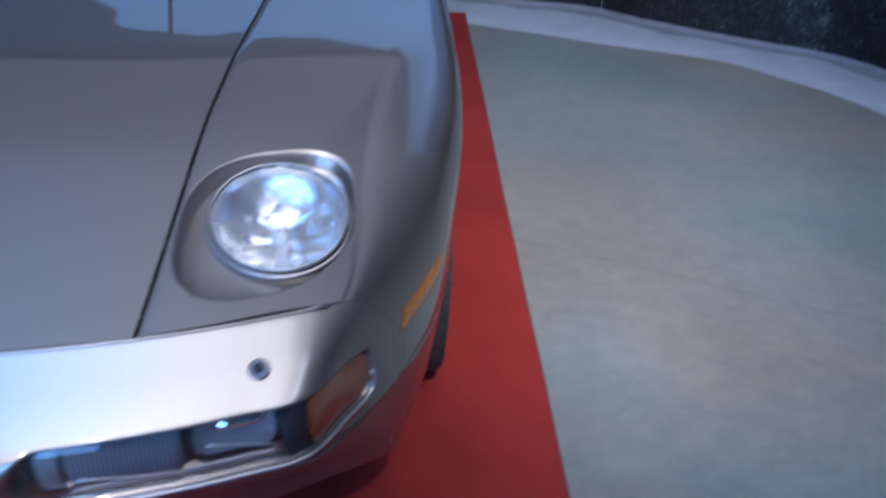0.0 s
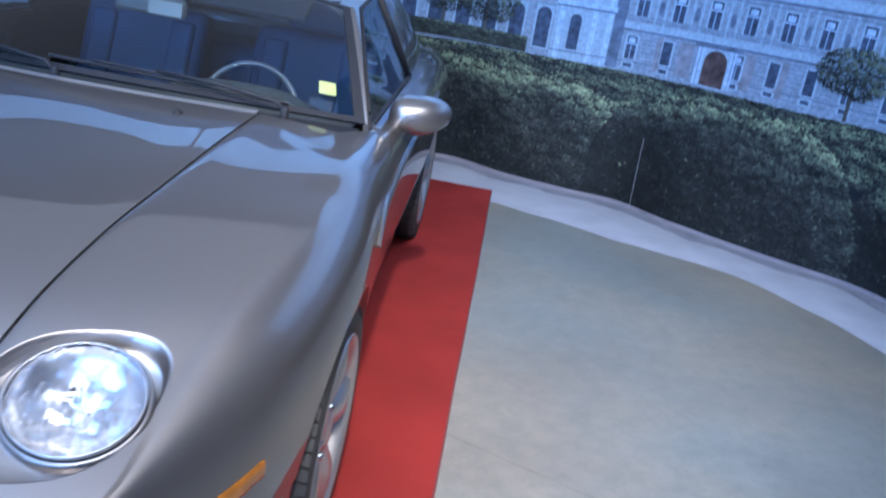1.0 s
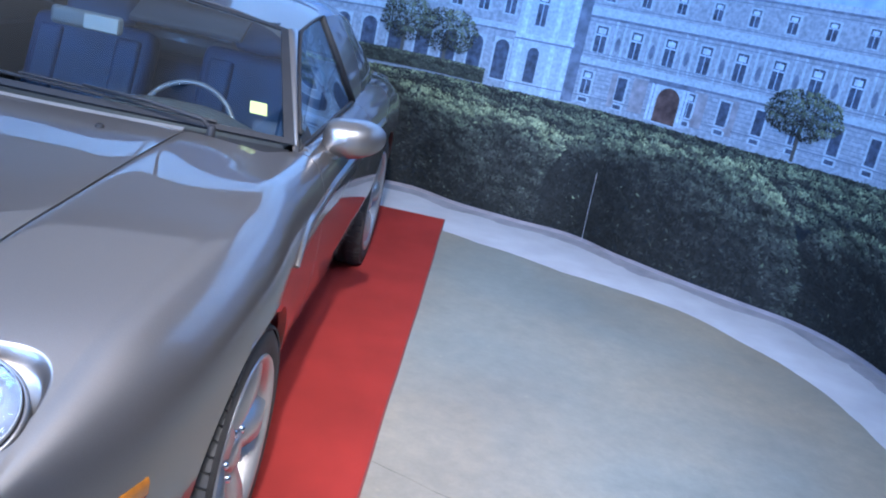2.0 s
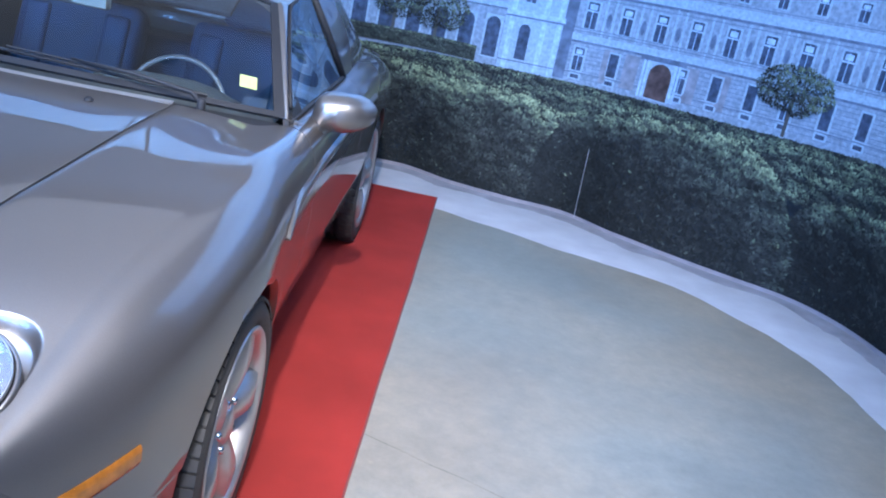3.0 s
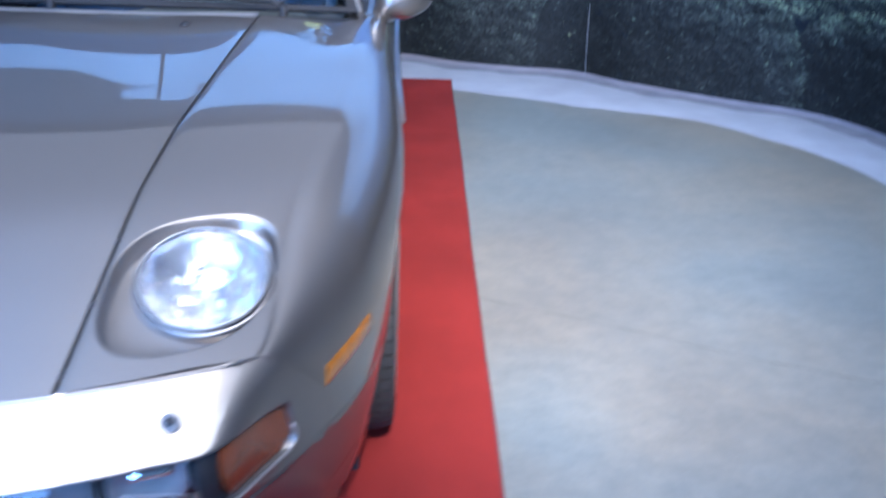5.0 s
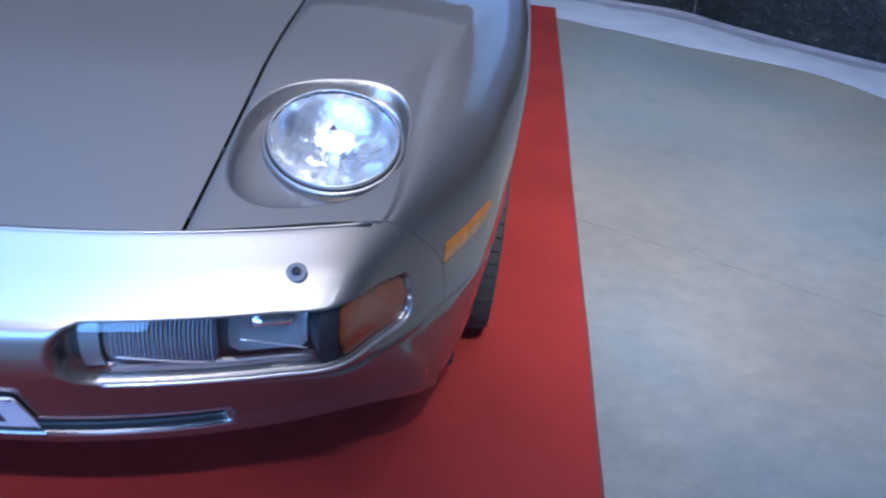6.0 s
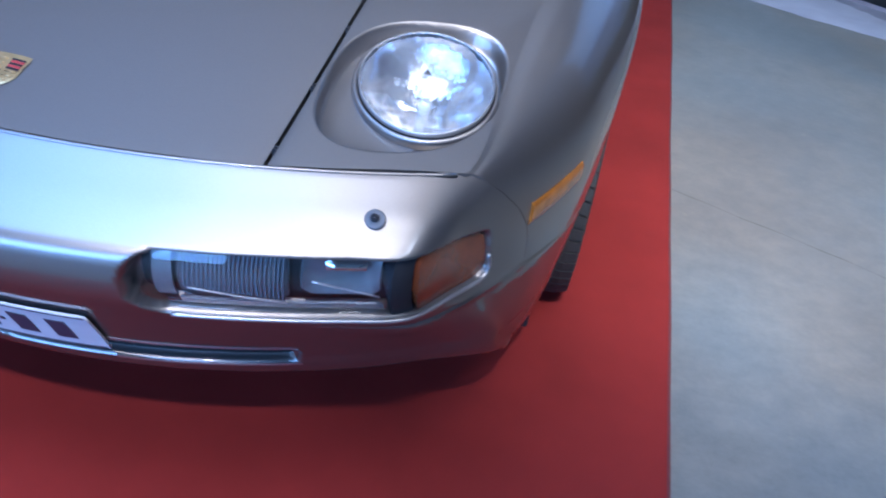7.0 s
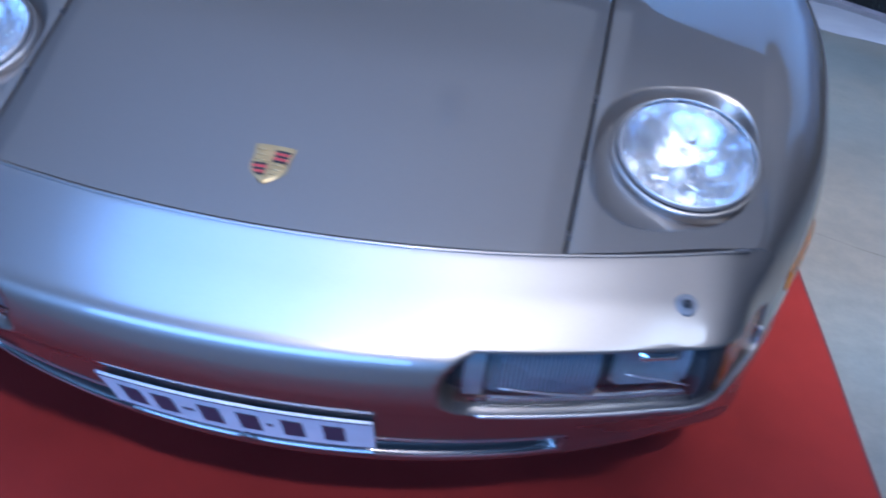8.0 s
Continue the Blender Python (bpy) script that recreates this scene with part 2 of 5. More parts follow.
def data_part(name, verts, faces, material, parent=None, label="", smooth=False, index=None):
    me = bpy.data.meshes.new(name)
    me.from_pydata([tuple(v) for v in verts], [], faces)
    for m in material if isinstance(material, (list, tuple)) else [material]:
        me.materials.append(m)
    if index is not None:
        me.polygons.foreach_set("material_index", index)
    if smooth:
        me.shade_smooth()
    me.update()
    ob = new(name, me)
    if parent:
        ob.parent = parent
    if label:
        ob["label"] = label
    return ob


def thing(name, label, category, group="", kind="", at=(0, 0, 0)):
    ob = new(name)
    ob.location = at
    return tagged(ob, label, category, group, kind)


def smooth_table(xs, ys):
    """A smooth curve through a short table."""
    xs, ys = np.array(xs, float), np.array(ys, float)
    sl = np.gradient(ys, xs)
    for i in range(1, len(xs) - 1):
        a, b = ys[i] - ys[i - 1], ys[i + 1] - ys[i]
        if a * b <= 0:
            sl[i] = 0

    def f(x):
        x = np.clip(np.asarray(x, float), xs[0], xs[-1])
        i = np.clip(np.searchsorted(xs, x) - 1, 0, len(xs) - 2)
        h = xs[i + 1] - xs[i]
        t = (x - xs[i]) / h
        return (ys[i] * (2 * t**3 - 3 * t**2 + 1) + sl[i] * h * (t**3 - 2 * t**2 + t) + ys[i + 1] * (3 * t**2 - 2 * t**3) + sl[i + 1] * h * (t**3 - t**2))
    return f


def step01(t):
    t = np.clip(t, 0, 1)
    return t * t * (3 - 2 * t)


def grid_part(name, P, material, parent, lip=0.012, out=(0, 0, 1), label="", smooth=True, inward=None, hole=None):
    """A panel from a grid of points, with its edges turned inwards by lip."""
    P = np.asarray(P, float)
    n, m = P.shape[:2]
    du, dv = np.gradient(P, axis=0), np.gradient(P, axis=1)
    N = np.cross(du, dv)
    N /= np.linalg.norm(N, axis=2, keepdims=True) + 1e-9
    mid = N[n // 2, m // 2]
    flip = np.dot(mid, out) < 0
    if flip:
        N = -N
    idx = np.arange(n * m).reshape(n, m)
    verts = list(P.reshape(-1, 3))
    q = np.stack([idx[:-1, :-1], idx[1:, :-1], idx[1:, 1:], idx[:-1, 1:]], -1).reshape(-1, 4)
    if flip:
        q = q[:, ::-1]
    if hole:
        mid_ = P.reshape(-1, 3)[q].mean(axis=1)
        q = q[[not hole(c) for c in mid_]]
    faces = q.tolist()
    if lip:
        ring = [(0, j) for j in range(m)] + [(i, m - 1) for i in range(1, n)] + [(n - 1, j) for j in range(m - 2, -1, -1)] + [(i, 0) for i in range(n - 2, 0, -1)]
        k0 = len(verts)
        for i, j in ring:
            verts.append(P[i, j])
        for i, j in ring:
            verts.append(P[i, j] + (inward(P[i, j]) if inward else -N[i, j]) * lip)
        L = len(ring)
        for a in range(L):
            b = (a + 1) % L
            f = [k0 + a, k0 + b, k0 + L + b, k0 + L + a]
            faces.append(f[::-1] if flip else f)
    return data_part(name, verts, faces, material, parent, label, smooth)


def both(P):
    P = np.asarray(P, float)
    return (P, P * np.array([-1.0, 1.0, 1.0]))


def box_bm(x0, x1, y0, y1, z0, z1, bevel=0.0, seg=2, bm=None):
    b = bm or bmesh.new()
    r = bmesh.ops.create_cube(b, size=1, matrix=Matrix.LocRotScale(((x0 + x1) / 2, (y0 + y1) / 2, (z0 + z1) / 2), None, (abs(x1 - x0), abs(y1 - y0), abs(z1 - z0))))
    if bevel:
        es = list({e for v in r["verts"] for e in v.link_edges})
        bmesh.ops.bevel(b, geom=es, offset=bevel, segments=seg, profile=0.6, affect="EDGES")
    return b


def lathe(profile, seg, m=Matrix(), close=False):
    """Turns (radius, height) pairs about the local z axis."""
    verts, faces = [], []
    k = len(profile)
    for i in range(seg):
        a = 2 * math.pi * i / seg
        for r, h in profile:
            verts.append(m @ Vector((r * math.cos(a), r * math.sin(a), h)))
    for i in range(seg):
        j = (i + 1) % seg
        for p in range(k if close else k - 1):
            p2 = (p + 1) % k
            faces.append([i * k + p, j * k + p, j * k + p2, i * k + p2])
    return verts, faces


def tube(points, radius, seg=8):
    """A round bar along points; radius: one number or one for each point."""
    verts, faces = [], []
    pts = [Vector(p) for p in points]
    n = len(pts)
    rad = radius if isinstance(radius, (list, tuple)) else [radius] * n
    up = Vector((0, 0, 1))
    for i, p in enumerate(pts):
        d = (pts[min(i + 1, n - 1)] - pts[max(i - 1, 0)]).normalized()
        a = d.cross(up if abs(d.z) < 0.95 else Vector((1, 0, 0))).normalized()
        b = d.cross(a)
        for s in range(seg):
            t = 2 * math.pi * s / seg
            verts.append(p + (a * math.cos(t) + b * math.sin(t)) * rad[i])
    for i in range(n - 1):
        for s in range(seg):
            s2 = (s + 1) % seg
            faces.append([i * seg + s, i * seg + s2, (i + 1) * seg + s2, (i + 1) * seg + s])
    faces.append(list(range(seg))[::-1])
    faces.append([(n - 1) * seg + s for s in range(seg)])
    return verts, faces


# ---- hall: floor, ceiling, walls ----
X0, X1, Y0H, Y1H, HZ = -7.0, 7.0, -9.0, 7.5, 5.0
floor = data_part("floor", [(X0, Y0H, 0), (X1, Y0H, 0), (X1, Y1H, 0), (X0, Y1H, 0), (X0, Y0H, -0.1), (X1, Y0H, -0.1), (X1, Y1H, -0.1), (X0, Y1H, -0.1)], [[0, 1, 2, 3], [7, 6, 5, 4], [0, 4, 5, 1], [1, 5, 6, 2], [2, 6, 7, 3], [3, 7, 4, 0]], CONCRETE)
tagged(floor, "smooth grey-beige polished concrete showroom floor", "floor", kind="structure")

tagged(part("ceiling", box_bm(X0, X1, Y0H, Y1H, HZ, HZ + 0.2), CEIL), "plain painted hall ceiling", "ceiling", kind="structure")
for nm, b in (("wall_north", (X0, X1, Y1H, Y1H + 0.2)), ("wall_east", (X1, X1 + 0.2, Y0H - 0.2, Y1H + 0.2)), ("wall_west", (X0 - 0.2, X0, Y0H - 0.2, Y1H + 0.2))):
    tagged(part(nm, box_bm(*b, -0.1, HZ + 0.2), DARKWALL if nm == "wall_east" else WALLM), "plain painted hall wall", "wall", kind="structure")
WX0, WX1, WZ0, WZ1 = -6.5, 2.5, 0.6, 4.6  # glazed front
bm = bmesh.new()
for b in ((X0, WX0, -0.1, HZ + 0.2), (WX1, X1, -0.1, HZ + 0.2), (WX0, WX1, -0.1, WZ0), (WX0, WX1, WZ1, HZ + 0.2)):
    box_bm(b[0], b[1], Y0H - 0.2, Y0H, b[2], b[3], bm=bm)
tagged(part("wall_south", bm, WALLM), "plain painted hall wall with a wide glazed front", "wall", kind="structure")
frontwin = thing("window_1", "wide front glazing with grey steel mullions", "window", kind="structure")
for i in range(7):
    x = WX0 + (WX1 - WX0) * i / 6
    part("mullion", box_bm(x - 0.03, x + 0.03, Y0H - 0.15, Y0H - 0.05, WZ0, WZ1, 0.008), STEEL, frontwin)
sky_card = data_part("backdrop", [(-20, -16, -1), (16, -16, -1), (16, -16, 12), (-20, -16, 12)], [[0, 1, 2, 3]], SKYGLOW)
tagged(sky_card, "plain bright sky outside the front glazing", "backdrop", kind="structure")


def ceiling_spotlight(at, target, colour):
    lampfix = thing("ceiling_spotlight", "small round grey steel ceiling spotlight, lit", "spotlight", group="ceiling spotlights")
    at = Vector(at)
    d = (Vector(target) - at).normalized()
    m = Matrix.Translation(at) @ d.to_track_quat("Z", "Y").to_matrix().to_4x4()
    v, f = lathe([(0.002, -0.22), (0.07, -0.22), (0.10, -0.16), (0.115, -0.02), (0.105, -0.02), (0.09, -0.12), (0.002, -0.12)], 28, m)
    data_part("housing", v, f, STEEL, lampfix, smooth=True)
    v, f = lathe([(0.002, -0.09), (0.06, -0.09), (0.085, -0.105)], 24, m)
    data_part("bulb", v, f, colour, lampfix, smooth=True)
    v, f = tube([at - d * 0.2, (at.x, at.y - 0.14, at.z + 0.2), (at.x, at.y - 0.14, HZ + 0.01)], 0.015)
    data_part("stem", v, f, STEEL, lampfix)


# unseen glowing sheet, added to give the bumper its broad soft highlight
panel = thing("added_ceiling_glow", "unseen glowing ceiling sheet added for reflections, cool white to warm white", "ceiling light")
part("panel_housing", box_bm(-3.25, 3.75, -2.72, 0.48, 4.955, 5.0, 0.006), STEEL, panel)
part("diffuser", box_bm(-3.2, 3.7, -2.67, 0.43, 4.93, 4.9545, 0.004), luminous_mat(), panel, "glowing face of the added ceiling sheet")
# panel behind the added fill light, out of view
panel = thing("added_ceiling_glow", "unseen large square steel panel behind the added warm white fill light", "ceiling light")
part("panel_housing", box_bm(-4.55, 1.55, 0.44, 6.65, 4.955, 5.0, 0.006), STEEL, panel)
ceiling_spotlight(LAMP, (1.25, 2.55, 0.0), LAMP_GLOW)
ceiling_spotlight(FLOOR_SPOT, FLOOR_AT, LAMP_GLOW)
ceiling_spotlight(FRONT_SPOT, FRONT_AT, LAMP_GLOW)
ceiling_spotlight(WASH, WASH_AT, COOL_GLOW)
# fixture of the added mural top light
ceiling_spotlight(UPPER, UPPER_AT, COOL_GLOW)

TUBE_GLOW = mat("tube_glow", (0.86, 0.93, 1.0), emit=62.0)
for i in range(4):
    x = -6.2 + 1.95 * i
    tl = thing("tube_light", "long white fluorescent tube light under the ceiling, lit", "tube light", group="row of tube lights")
    part("housing", box_bm(x, x + 1.85, -8.05, -7.95, 4.80, 4.86, 0.008), STEEL, tl)
    v, f = tube([(x + 0.03, -8.0, 4.775), (x + 1.82, -8.0, 4.775)], 0.02, 10)
    data_part("tube", v, f, TUBE_GLOW, tl, smooth=True)
    for dx in (0.25, 1.6):
        v, f = tube([(x + dx, -8.0, 4.85), (x + dx, -8.0, 5.005)], 0.008)
        data_part("hanger", v, f, STEEL, tl)

# ---- the car: nose towards -y, centre line x = 0 ----
AXF, AXR, WR, ARCH = 0.925, 3.36, 0.315, 0.346
hood_h = smooth_table([-0.05, 0, 0.1, 0.25, 0.377, 0.6, 0.9, 1.33, 1.6], [0.632, 0.65, 0.686, 0.743, 0.790, 0.838, 0.872, 0.912, 0.927])
hood_x = smooth_table([-0.05, 0.3, 0.65, 1.0, 1.45], [0.409, 0.431, 0.448, 0.467, 0.492])
side_x = smooth_table([0.03, 0.08, 0.12, 0.19, 0.38, 0.6, 0.93, 1.25, 1.6, 2.5, 3.36, 3.8, 4.22], [0.692, 0.716, 0.738, 0.772, 0.844, 0.884, 0.903, 0.886, 0.873, 0.858, 0.842, 0.822, 0.73])
side_z = smooth_table([0, 0.3, 0.5, 0.7, 0.925, 1.3, 1.6, 3.0, 4.2], [0.535, 0.54, 0.58, 0.635, 0.66, 0.68, 0.69, 0.69, 0.66])
crest_x = smooth_table([0.03, 0.08, 0.2, 0.4, 0.9, 1.5, 2.5, 3.36, 4.22], [0.660, 0.684, 0.697, 0.706, 0.755, 0.772, 0.755, 0.705, 0.59])
tuck = smooth_table([0, 0.5, 0.9, 1.3, 1.6, 3.0, 3.4, 4.2], [0.05, 0.04, 0.035, 0.07, 0.09, 0.09, 0.07, 0.10])
belt_z = smooth_table([1.0, 1.25, 1.5, 2.5, 3.36, 4.22], [0.882, 0.889, 0.886, 0.884, 0.872, 0.80])


def top_z(x, y):
    return hood_h(y + 0.105 - 0.38 * x * x)


def crest_z(y):
    y = np.asarray(y, float)
    w = step01((y - 1.0) / 0.3)
    return (top_z(crest_x(y), y) - 0.006) * (1 - w) + belt_z(y) * w


def side_at(y, z):
    """Half width of the body at a place along it and a height."""
    zw, zb, xw, xb = side_z(y), crest_z(y), side_x(y), crest_x(y)
    t = np.clip((z - zw) / (zb - zw), 0, 1)
    up = xb + (xw - xb) * (1 - t**2.3) ** (1 / 2.3)
    dn = xw - tuck(y) * np.clip((zw - z) / (zw - 0.2), 0, 1.2) ** 2.3
    return np.where(z >= zw, up, dn)


def hood_rear(x):
    """Rear edge of the bonnet."""
    return 1.385 + 0.20 * x * x


def seam_y(x):
    return -0.10 + 0.38 * x * x


def arch_z(y, ya, r=ARCH):
    """Height of a wheel opening's edge; the front one is wider."""
    w = 0.382 if ya < 2 else r
    h = 0.362 if ya < 2 else r
    return np.where(np.abs(y - ya) < w, 0.31 + h * np.sqrt(np.clip(1 - ((y - ya) / w) ** 2, 0, None)), 0.0)


# plan of the front bumper at each height
nose_y = smooth_table([0.17, 0.20, 0.24, 0.30, 0.36, 0.42, 0.46, 0.50, 0.55, 0.575, 0.59, 0.61, 0.63, 0.655], [0.03, -0.02, -0.065, -0.10, -0.136, -0.176, -0.209, -0.236, -0.245, -0.235, -0.214, -0.181, -0.145, -0.101])
nose_c = smooth_table([0.17, 0.30, 0.36, 0.42, 0.66], [0.50, 0.48, 0.43, 0.38, 0.38])


def gap_y(z):
    """Where the bumper cover ends along the flank, at each height."""
    return np.interp(z, [0.17, 0.30, 0.40, 0.430, 0.434, 0.49, 0.52, 0.56, 0.60, 0.63, 0.655], [0.60, 0.585, 0.585, 0.588, 0.224, 0.214, 0.200, 0.170, 0.130, 0.098, 0.074])


plans = {}


def plan(z):
    """The bumper's outline at height z: points, running length, normals."""
    key = round(float(z), 4)
    if key in plans:
        return plans[key]
    y0, c = float(nose_y(z)), float(nose_c(z))
    pts = [(x, y0 + c * x * x) for x in (0, 0.12, 0.24, 0.36, 0.47, 0.56)]
    pts.append((0.645, y0 + c * 0.645**2 + 0.004))
    ys = pts[-1][1]
    e0 = max(ys + 0.075, 0.045)
    for y in [e0, max(e0 + 0.06, 0.12)] + [y for y in (0.20, 0.30, 0.42, 0.55, 0.70) if y > e0 + 0.10]:
        pts.append((float(side_at(y, min(z, float(crest_z(y)) - 0.004))), y))
    pts = [(-pts[1][0], pts[1][1])] + pts
    out = []
    for i in range(1, len(pts) - 2):
        p0, p1, p2, p3 = (np.array(p) for p in pts[i - 1:i + 3])
        for k in range(24):
            t = k / 24
            out.append(0.5 * (2 * p1 + (p2 - p0) * t + (2 * p0 - 5 * p1 + 4 * p2 - p3) * t * t + (3 * p1 - p0 - 3 * p2 + p3) * t**3))
    out = np.array(out)
    d = np.gradient(out, axis=0)
    d /= np.linalg.norm(d, axis=1, keepdims=True)
    s = np.r_[0, np.cumsum(np.linalg.norm(np.diff(out, axis=0), axis=1))]
    plans[key] = (out, s, np.stack([d[:, 1], -d[:, 0]], 1))
    return plans[key]


def bumper_at(a, z, inset=0.0):
    """A place on the bumper: running length a from the middle, height z, depth."""
    o, s, n = plan(z)
    p = np.stack([np.interp(a, s, o[:, 0]), np.interp(a, s, o[:, 1])], -1)
    q = np.stack([np.interp(a, s, n[:, 0]), np.interp(a, s, n[:, 1])], -1)
    p = p - q * np.asarray(inset)[..., None]
    return np.concatenate([p, np.full(p.shape[:-1] + (1,), z)], -1)


FOG = (0.284, 0.880, 0.460, 0.578)  # lamp opening: running length, height
SLOT = (0.0, 0.485, 0.268, 0.326)


def opening_top(a):
    """Upper edge of the lamp opening, falling towards its outer end."""
    return 0.578 - 0.026 * np.clip((np.asarray(a, float) - 0.69) / 0.185, 0, 1) ** 1.3


def round_box(a, z, b, r):
    """Signed distance to a box with round corners, negative inside."""
    qx = np.abs(a - (b[0] + b[1]) / 2) - (b[1] - b[0]) / 2 + r
    qz = np.abs(z - (b[2] + b[3]) / 2) - (b[3] - b[2]) / 2 + r
    return np.hypot(np.maximum(qx, 0), np.maximum(qz, 0)) + np.minimum(np.maximum(qx, qz), 0) - r


car = thing("sports_car", "bronze-grey metallic vintage sports coupe with round headlamps, parked on red carpet", "car")

# bumper cover: one sheet wrapping round the nose
zs = np.unique(np.r_[np.linspace(0.175, 0.262, 8), np.linspace(0.264, 0.33, 18), np.linspace(0.335, 0.455, 12), np.linspace(0.457, 0.595, 40), np.linspace(0.60, 0.652, 16)])[::-1]
rows = []
u = np.unique(np.r_[np.linspace(0, 0.46, 70), np.linspace(0.46, 0.50, 12), np.linspace(0.50, 1, 110)])
for z in zs:
    o, s, n = plan(z)
    end = np.interp(float(gap_y(z)), o[len(o) // 3:, 1], s[len(s) // 3:])
    a = u * end
    dep = 0.055 * step01(-np.maximum(round_box(a, z, FOG, 0.052), z - opening_top(a)) / 0.008) + 0.03 * step01(-round_box(a, z, SLOT, 0.02) / 0.008)
    dep = dep + 0.0015 * step01((z - 0.650) / 0.004)
    half = bumper_at(a, z, dep)
    left = half[1:][::-1] * np.array([-1, 1, 1])
    rows.append(np.concatenate([left, half]))
def nose_inward(p):
    d = np.array([-p[0] * 0.8, 0.5 - p[1], -0.9 if p[2] > 0.64 else 0.0])
    return d / np.linalg.norm(d)


bumper = grid_part("bumper_cover", rows, PAINT, car, lip=0.02, out=(0, -1, 0.3), inward=nose_inward)


def bumper_patch(name, a0, a1, z0, z1, inset, material, parent, thick=0.004, na=24, nz=8, bulge=0.0, label="", mirror=False, r=0.0):
    """A piece lying in the bumper's surface, with thickness."""
    aa = np.linspace(a0, a1, na)
    P = []
    for j, z in enumerate(np.linspace(z0, z1, nz)):
        w = 1 - (2 * j / (nz - 1) - 1) ** 2
        b = 1 - (2 * (aa - a0) / (a1 - a0) - 1) ** 4
        if r:
            dz = max(0.0, abs(z - (z0 + z1) / 2) - (z1 - z0) / 2 + r)
            cut = r - math.sqrt(max(0.0, r * r - dz * dz))
            ar = np.linspace(a0 + cut, a1 - cut, na)
        else:
            ar = aa
        P.append(bumper_at(ar, z, inset - bulge * w * b))
    P = np.array(P)
    if mirror:
        P = P * np.array([-1, 1, 1])
    return grid_part(name, P, material, parent, lip=thick, out=(0, -1, 0), label=label)


for mir in (False, True):
    fog = new("auxiliary_lamp")
    fog.parent = car
    bumper_patch("backing", 0.30, 0.70, 0.466, 0.574, 0.052, BLACK_TRIM, fog, mirror=mir)
    bumper_patch("fog_reflector", 0.352, 0.505, 0.478, 0.572, 0.038, FOG_REFLECT, fog, bulge=-0.012, mirror=mir, r=0.02, label="silver fog lamp reflector")
    for k in range(23):
        a = 0.361 + k * 0.0061
        bumper_patch("rib", a, a + 0.0024, 0.5115 - 0.17 * (a - 0.361), 0.568, 0.026, FOG_RIB, fog, na=3, nz=5, mirror=mir)
    bumper_patch("lamp_floor", 0.352, 0.640, 0.473, 0.486, 0.024, FOG_REFLECT, fog, nz=4, mirror=mir, label="grey floor of the lamp housing")
    for a0, z0, a1, z1 in ((0.366, 0.5125, 0.500, 0.4875), (0.538, 0.5340, 0.634, 0.5070)):
        line = [bumper_at(np.array([a0 + (a1 - a0) * k]), z0 + (z1 - z0) * k, 0.023)[0] * np.array([-1 if mir else 1, 1, 1]) for k in np.linspace(0, 1, 10)]
        v, f = tube(line, 0.0016, 6)
        data_part("reflector_edge", v, f, ALLOY, fog, smooth=True)
    bumper_patch("side_reflector", 0.318, 0.345, 0.480, 0.570, 0.034, FOG_REFLECT, fog, na=6, mirror=mir)
    bumper_patch("driving_reflector", 0.525, 0.637, 0.500, 0.572, 0.036, FOG_REFLECT, fog, bulge=-0.012, mirror=mir, r=0.012, label="dim driving lamp reflector")
    # bright chrome piece, enlarged to give the ceiling's reflection in this lamp
    bumper_patch("bulb", 0.556, 0.612, 0.548, 0.566, 0.030, CHROME, fog, bulge=0.006, mirror=mir, r=0.007)
    bumper_patch("ledge", 0.33, 0.64, 0.468, 0.473, 0.026, BLACK_TRIM, fog, nz=3, mirror=mir)
    bumper_patch("glass", 0.305, 0.645, 0.468, 0.574, 0.014, CLEAR, fog, mirror=mir, r=0.03).visible_shadow = False
    bumper_patch("divider", 0.650, 0.692, 0.465, 0.576, 0.012, BLACK_TRIM, fog, thick=0.04, na=6, mirror=mir)
    G = []
    for j in range(11):
        k = j / 10
        row = []
        for i in range(30):
            c = 1 - math.sqrt(max(0.0, 1 - max(0.0, abs(2 * k - 1) - 0.25) ** 2 / 0.5625))
            a = 0.697 + (0.176 - 0.034 * c * (1.3 if k < 0.5 else 0.5)) * i / 29
            z = 0.466 + (float(opening_top(a)) - 0.004 - 0.466) * k
            row.append(bumper_at(np.array([a]), z, 0.007 - 0.003 * (1 - (2 * k - 1) ** 2))[0] * np.array([-1 if mir else 1, 1, 1]))
        G.append(row)
    grid_part("turn_signal", G, ORANGE, car, lip=0.03, out=(0, -1, 0), label="orange turn signal lens")
    edge = [(a, 0.458) for a in np.linspace(0.335, 0.83, 60)]
    edge += [(0.83 + 0.047 * math.sin(t), 0.496 - 0.038 * math.cos(t)) for t in np.linspace(0.1, 1.75, 12)]
    v, f = tube([bumper_at(np.array([a]), z, 0.0)[0] * np.array([-1 if mir else 1, 1, 1]) for a, z in edge], 0.0036, 8)
    data_part("lamp_strip", v, f, ALLOY, car, "thin bright strip under the lamps", smooth=True)
    for z0 in (0.262, 0.3235):
        bumper_patch("slot_trim", 0.19, 0.486, z0, z0 + 0.007, -0.001, ALLOY, car, nz=4, bulge=0.002, mirror=mir, label="bright air slot edge")
    # black sheet added so the air slot is dark inside
    bumper_patch("slot_dark_sheet", 0.03, 0.474, 0.272, 0.322, 0.024, BLACK_TRIM, car, mirror=mir)
    bumper_patch("slot_end", 0.476, 0.487, 0.270, 0.3235, 0.006, PAINT, car, na=4, mirror=mir)
    # headlamp washer on the bumper's top
    o = bumper_at(np.array([0.597]), 0.612)[0] * np.array([-1 if mir else 1, 1, 1])
